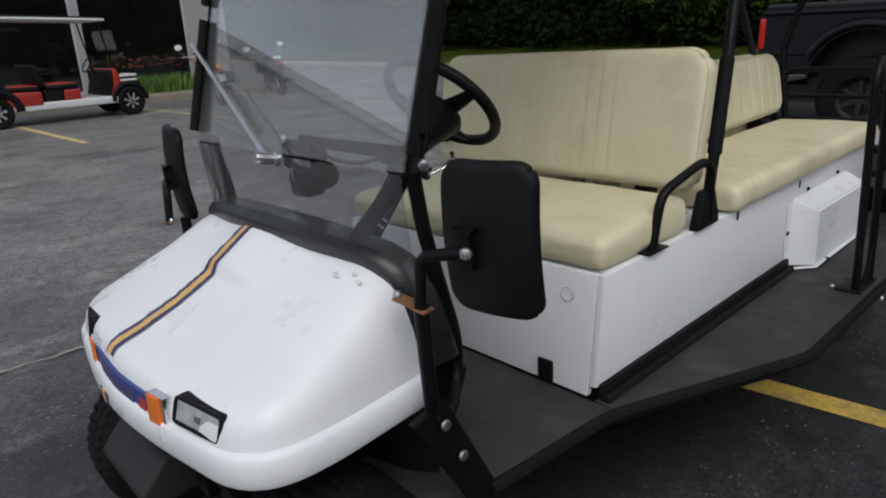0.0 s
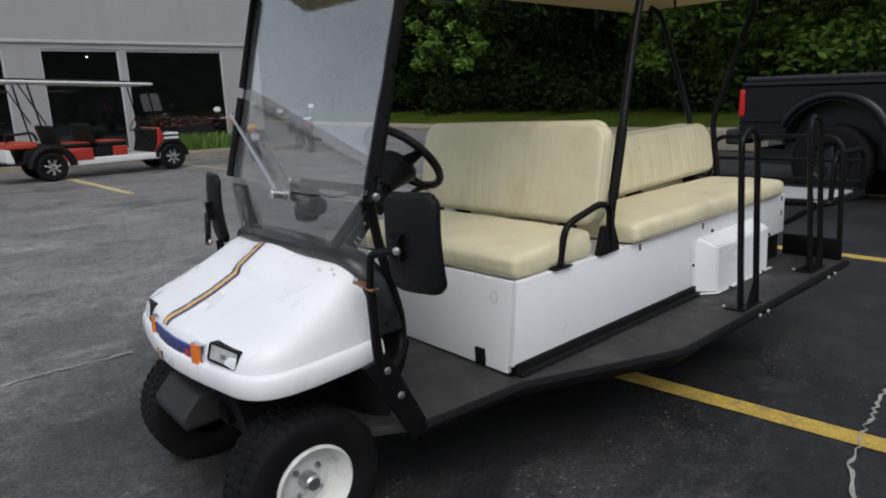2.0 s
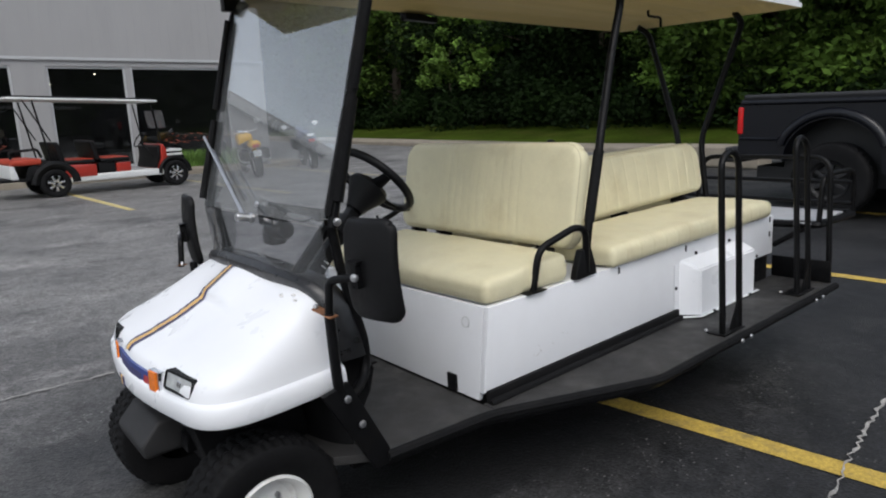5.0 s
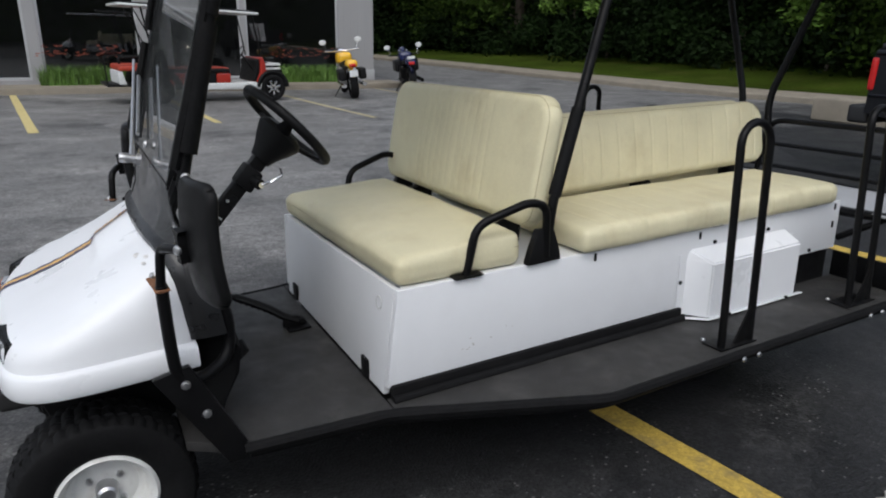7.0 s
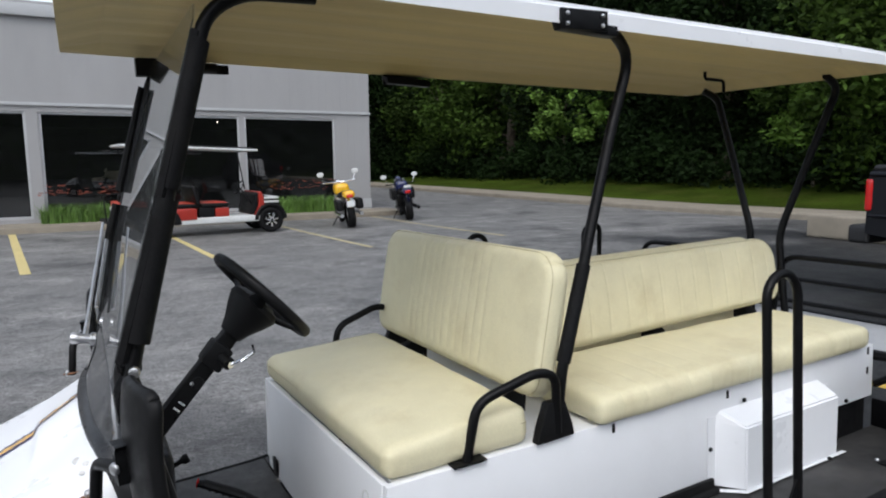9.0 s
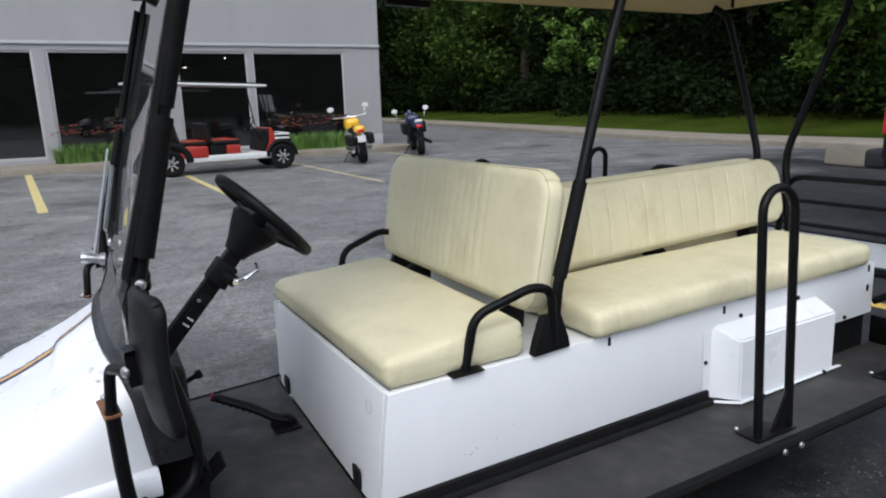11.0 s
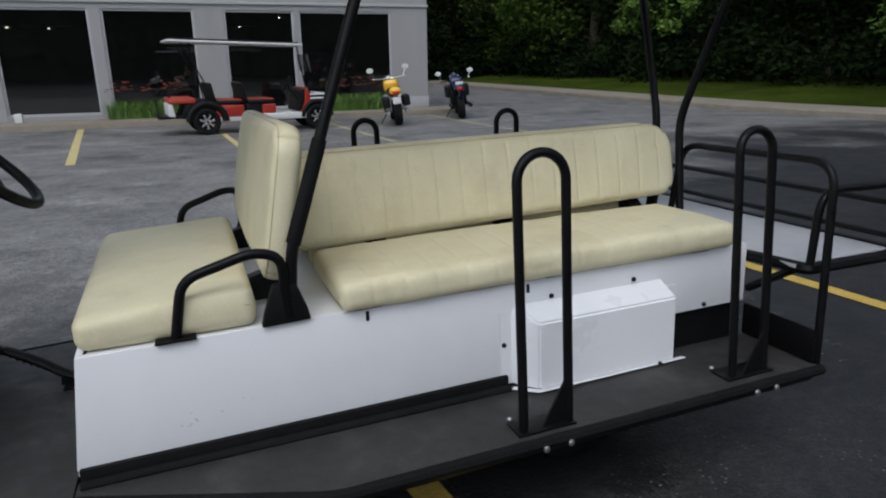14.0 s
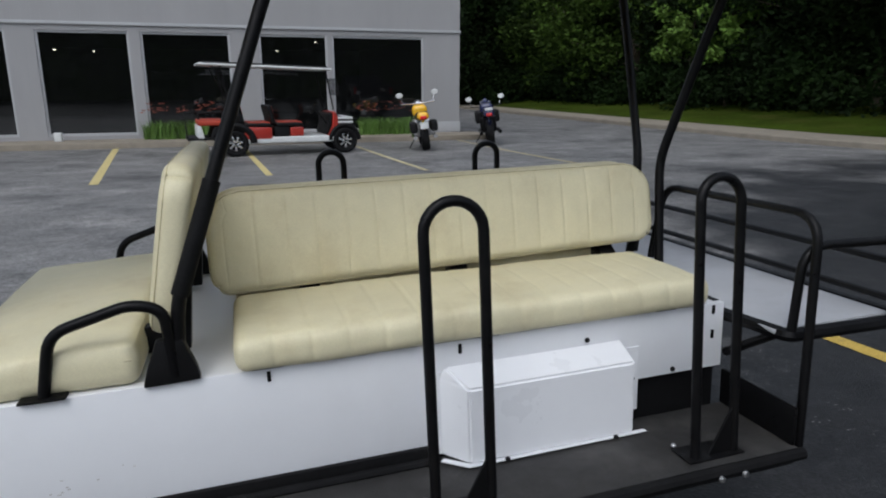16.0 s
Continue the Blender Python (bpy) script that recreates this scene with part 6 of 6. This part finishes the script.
# ---- planting in front of the shop windows ----
def lily_bed(x0, x1, n, seed):
    rnd = random.Random(seed)
    bm = bmesh.new()
    for i in range(n):
        px, py = rnd.uniform(x0, x1), rnd.uniform(15.75, 16.12)
        a = rnd.uniform(0, 2 * math.pi)
        h, L = rnd.uniform(0.3, 0.62), rnd.uniform(0.1, 0.3)
        w = rnd.uniform(0.012, 0.022)
        d, s = Vector((math.cos(a), math.sin(a) * 0.5, 0)), Vector((-math.sin(a), math.cos(a), 0))
        prev = None
        for k in range(4):
            t = k / 3
            c = Vector((px, py, 0.13)) + d * L * t * t + Vector((0, 0, h * (t - 0.25 * t * t)))
            pair = (bm.verts.new(c + s * w * (1 - t * 0.9)), bm.verts.new(c - s * w * (1 - t * 0.9)))
            if prev:
                bm.faces.new((prev[0], prev[1], pair[1], pair[0]))
            prev = pair
    return bm


def flower_heads(x0, x1, n, seed):
    rnd = random.Random(seed)
    bm = bmesh.new()
    for i in range(n):
        c = Vector((rnd.uniform(x0, x1), rnd.uniform(15.8, 16.1), rnd.uniform(0.72, 0.98)))
        for k in range(5):
            a = 2 * math.pi * k / 5 + rnd.random()
            d = Vector((math.cos(a), math.sin(a) * 0.6, 0.5)) * rnd.uniform(0.045, 0.075)
            s = Vector((-math.sin(a), math.cos(a), 0)) * 0.022
            v = [bm.verts.new(c), bm.verts.new(c + d * 0.6 + s), bm.verts.new(c + d), bm.verts.new(c + d * 0.6 - s)]
            bm.faces.new(v)
    return bm


for i, (a, b, n) in enumerate(((-1.35, 0.45, 900), (3.9, 5.7, 900))):
    tagged(part("daylilies", lily_bed(a, b, n, 40 + i), M_LILY, None, smooth=False), "bright green daylily leaves along the shop wall", "plants", kind="stuff")
    tagged(part("daylily_flowers", flower_heads(a, b, 42, 60 + i), M_FLOWER, None, smooth=False), "orange and red daylily flowers by the window", "flowers", kind="stuff")


# ---- trees ----
def leaf_cloud(clumps, n, size, rnd, bm=None):
    """Many small leaves gathered in uneven clumps."""
    vs, fs = [], []
    tot = sum(r ** 2 for _, r in clumps)
    for c, r in clumps:
        for i in range(int(n * r * r / tot)):
            d = Vector((rnd.gauss(0, 1), rnd.gauss(0, 1), rnd.gauss(0, 0.8)))
            d = d.normalized() * r * (0.15 + 1.1 * rnd.random())
            p = c + d
            a = Vector((rnd.gauss(0, 1), rnd.gauss(0, 1), rnd.gauss(0, 0.6))).normalized()
            b = a.cross(Vector((rnd.gauss(0, 1), rnd.gauss(0, 1), rnd.gauss(0, 1)))).normalized()
            s = size * rnd.uniform(0.6, 1.4)
            k = len(vs)
            vs += [tuple(p - a * s), tuple(p + b * s * 0.45), tuple(p + a * s), tuple(p - b * s * 0.45)]
            fs.append((k, k + 1, k + 2, k + 3))
    return vs, fs


def tree_kind(seed, h, spread, leaves, size, low=0.15):
    rnd = random.Random(seed)
    bm = bmesh.new()
    tube([(0, 0, -0.5), (0.1, 0.05, h * 0.3), (-0.05, 0.15, h * 0.65), (0.1, 0, h * 0.9)], lambda t: 0.20 * (1 - 0.85 * t) * h / 9, 9, 0.6, bm=bm)
    clumps = []
    for i in range(int(34 * spread)):
        t = low + (1 - low) * rnd.random()
        rad = spread * 2.3 * math.sin(math.pi * min(0.97, 0.15 + 0.8 * t)) * math.sqrt(rnd.random())
        a = rnd.uniform(0, 2 * math.pi)
        c = Vector((rad * math.cos(a), rad * math.sin(a), h * t))
        clumps.append((c, rnd.uniform(0.55, 1.25)))
        if i % 3 == 0:
            tube([(0, 0, h * t * 0.7), tuple(c * 0.5 + Vector((0, 0, h * t * 0.4))), tuple(c)], lambda q: 0.05 * (1 - 0.8 * q), 5, bm=bm)
    trunk = finish(bm, "trunk", M_BARK)
    vs, fs = leaf_cloud(clumps, leaves, size, rnd)
    crown = bpy.data.meshes.new("crown")
    crown.from_pydata(vs, [], fs)
    return trunk, crown


KINDS = [tree_kind(11, 9.0, 1.6, 24000, 0.13, 0.06), tree_kind(12, 11.0, 1.8, 28000, 0.135, 0.05), tree_kind(13, 8.0, 1.5, 22000, 0.125, 0.06)]
# the same crowns once more, in the shade-darkened leaf colour
SHADED = [(t, c.copy()) for t, c in KINDS]
for (_, c), (_, d) in zip(KINDS, SHADED):
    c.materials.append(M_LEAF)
    d.materials.append(M_LEAF_SHADE)


def spray_tree(seed, h, n, leaves):
    """A loose light-leaved tree: small sprays of leaves out along thin branches, with gaps between."""
    rnd = random.Random(seed)
    bm = bmesh.new()
    tube([(0, 0, -0.3), (0.1, 0, h * 0.4), (0, 0.1, h * 0.85)], lambda t: 0.07 * (1 - 0.8 * t), 7, 0.4, bm=bm)
    clumps = []
    for i in range(n):
        t = rnd.uniform(0.38, 1.0)
        a = rnd.uniform(0, 2 * math.pi)
        L = rnd.uniform(0.5, 1.9) * (1.25 - 0.6 * t)
        tip = Vector((L * math.cos(a), L * math.sin(a), h * t + 0.15 * L))
        tube([(0, 0, h * t * 0.85), tuple(tip)], lambda q: 0.02 * (1 - 0.7 * q), 4, bm=bm)
        for k in range(4):
            f = 0.45 + 0.18 * k
            clumps.append((Vector((0, 0, h * t * 0.85)).lerp(tip, f) + Vector((rnd.gauss(0, 0.12), rnd.gauss(0, 0.12), -0.08 * k)), rnd.uniform(0.14, 0.34)))
    trunk = finish(bm, "trunk", M_BARK)
    vs, fs = leaf_cloud(clumps, leaves, 0.10, rnd)
    crown = bpy.data.meshes.new("crown")
    crown.from_pydata(vs, [], fs)
    crown.materials.append(M_LEAF_L)
    return trunk, crown


YOUNG = spray_tree(14, 3.6, 30, 5200)
TALLER = spray_tree(15, 5.2, 34, 9000)


def plant_tree(kind, x, y, s, turn, label):
    t = thing("tree", label, "tree", Matrix.Translation((x, y, bank(x, y))) @ Matrix.Rotation(turn, 4, "Z") @ Matrix.Diagonal((s, s, s, 1)), "trees on the bank")
    share("trunk", kind[0], t)
    share("crown", kind[1], t)


rnd = random.Random(5)
y = -6.0
i = 0
while y < 58:
    # the shaded stretch of the wood takes the darkened crowns
    kinds = SHADED if 12.5 < y < 27 else KINDS
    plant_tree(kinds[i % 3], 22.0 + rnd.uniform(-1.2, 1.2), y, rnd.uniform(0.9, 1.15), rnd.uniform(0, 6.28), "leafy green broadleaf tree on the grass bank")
    plant_tree(kinds[(i + 1) % 3], 26.0 + rnd.uniform(-1, 1), y + 1.8, rnd.uniform(1.15, 1.45), rnd.uniform(0, 6.28), "tall green broadleaf tree on the bank")
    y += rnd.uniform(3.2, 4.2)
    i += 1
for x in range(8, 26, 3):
    plant_tree(SHADED[x % 3], x + rnd.uniform(-0.8, 0.8), 41 + rnd.uniform(-1, 2), 1.15, rnd.uniform(0, 6.28), "tall shaded broadleaf tree beyond the shop")
    plant_tree(SHADED[(x + 1) % 3], x + 1.5 + rnd.uniform(-0.8, 0.8), 46 + rnd.uniform(-1, 2), 1.5, rnd.uniform(0, 6.28), "tall shaded broadleaf tree beyond the shop")
for k_, x, y_, s in ((TALLER, 20.4, 24.4, 1.12), (TALLER, 20.5, 22.0, 1.05), (YOUNG, 20.6, 11.8, 1.0), (TALLER, 20.8, 9.9, 0.8), (TALLER, 20.6, 7.4, 0.95), (YOUNG, 20.6, 4.9, 0.95)):
    plant_tree(k_, x, y_, s, x * 3, "young light green tree in front of the wood")


def undergrowth():
    r = random.Random(9)
    clumps = []
    for k in range(230):
        yy = -8 + 68 * r.random()
        xx = 18.8 + 5.0 * r.random() ** 1.2
        clumps.append((Vector((xx, yy, bank(xx, yy) + 0.4 + r.random() * (0.8 + 0.7 * (xx - 18.8)))), r.uniform(0.5, 1.2)))
    for k in range(60):
        xx, yy = 7.5 + 15 * r.random(), 38 + 3 * r.random()
        clumps.append((Vector((xx, yy, 0.4 + 1.6 * r.random())), r.uniform(0.6, 1.2)))
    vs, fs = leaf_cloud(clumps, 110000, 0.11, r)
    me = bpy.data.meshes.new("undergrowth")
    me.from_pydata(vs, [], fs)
    me.materials.append(M_LEAF_SHADE)
    return me


tagged(new("undergrowth", undergrowth()), "dense shaded green undergrowth below the trees", "bushes", kind="stuff")

tagged(part("white_box", rbox(-3.26, -3.10, 15.78, 15.94, 0.13, 0.33, 0.02, 2, 2, 2), M_PALE, None), "small white box standing on the pavement", "box")
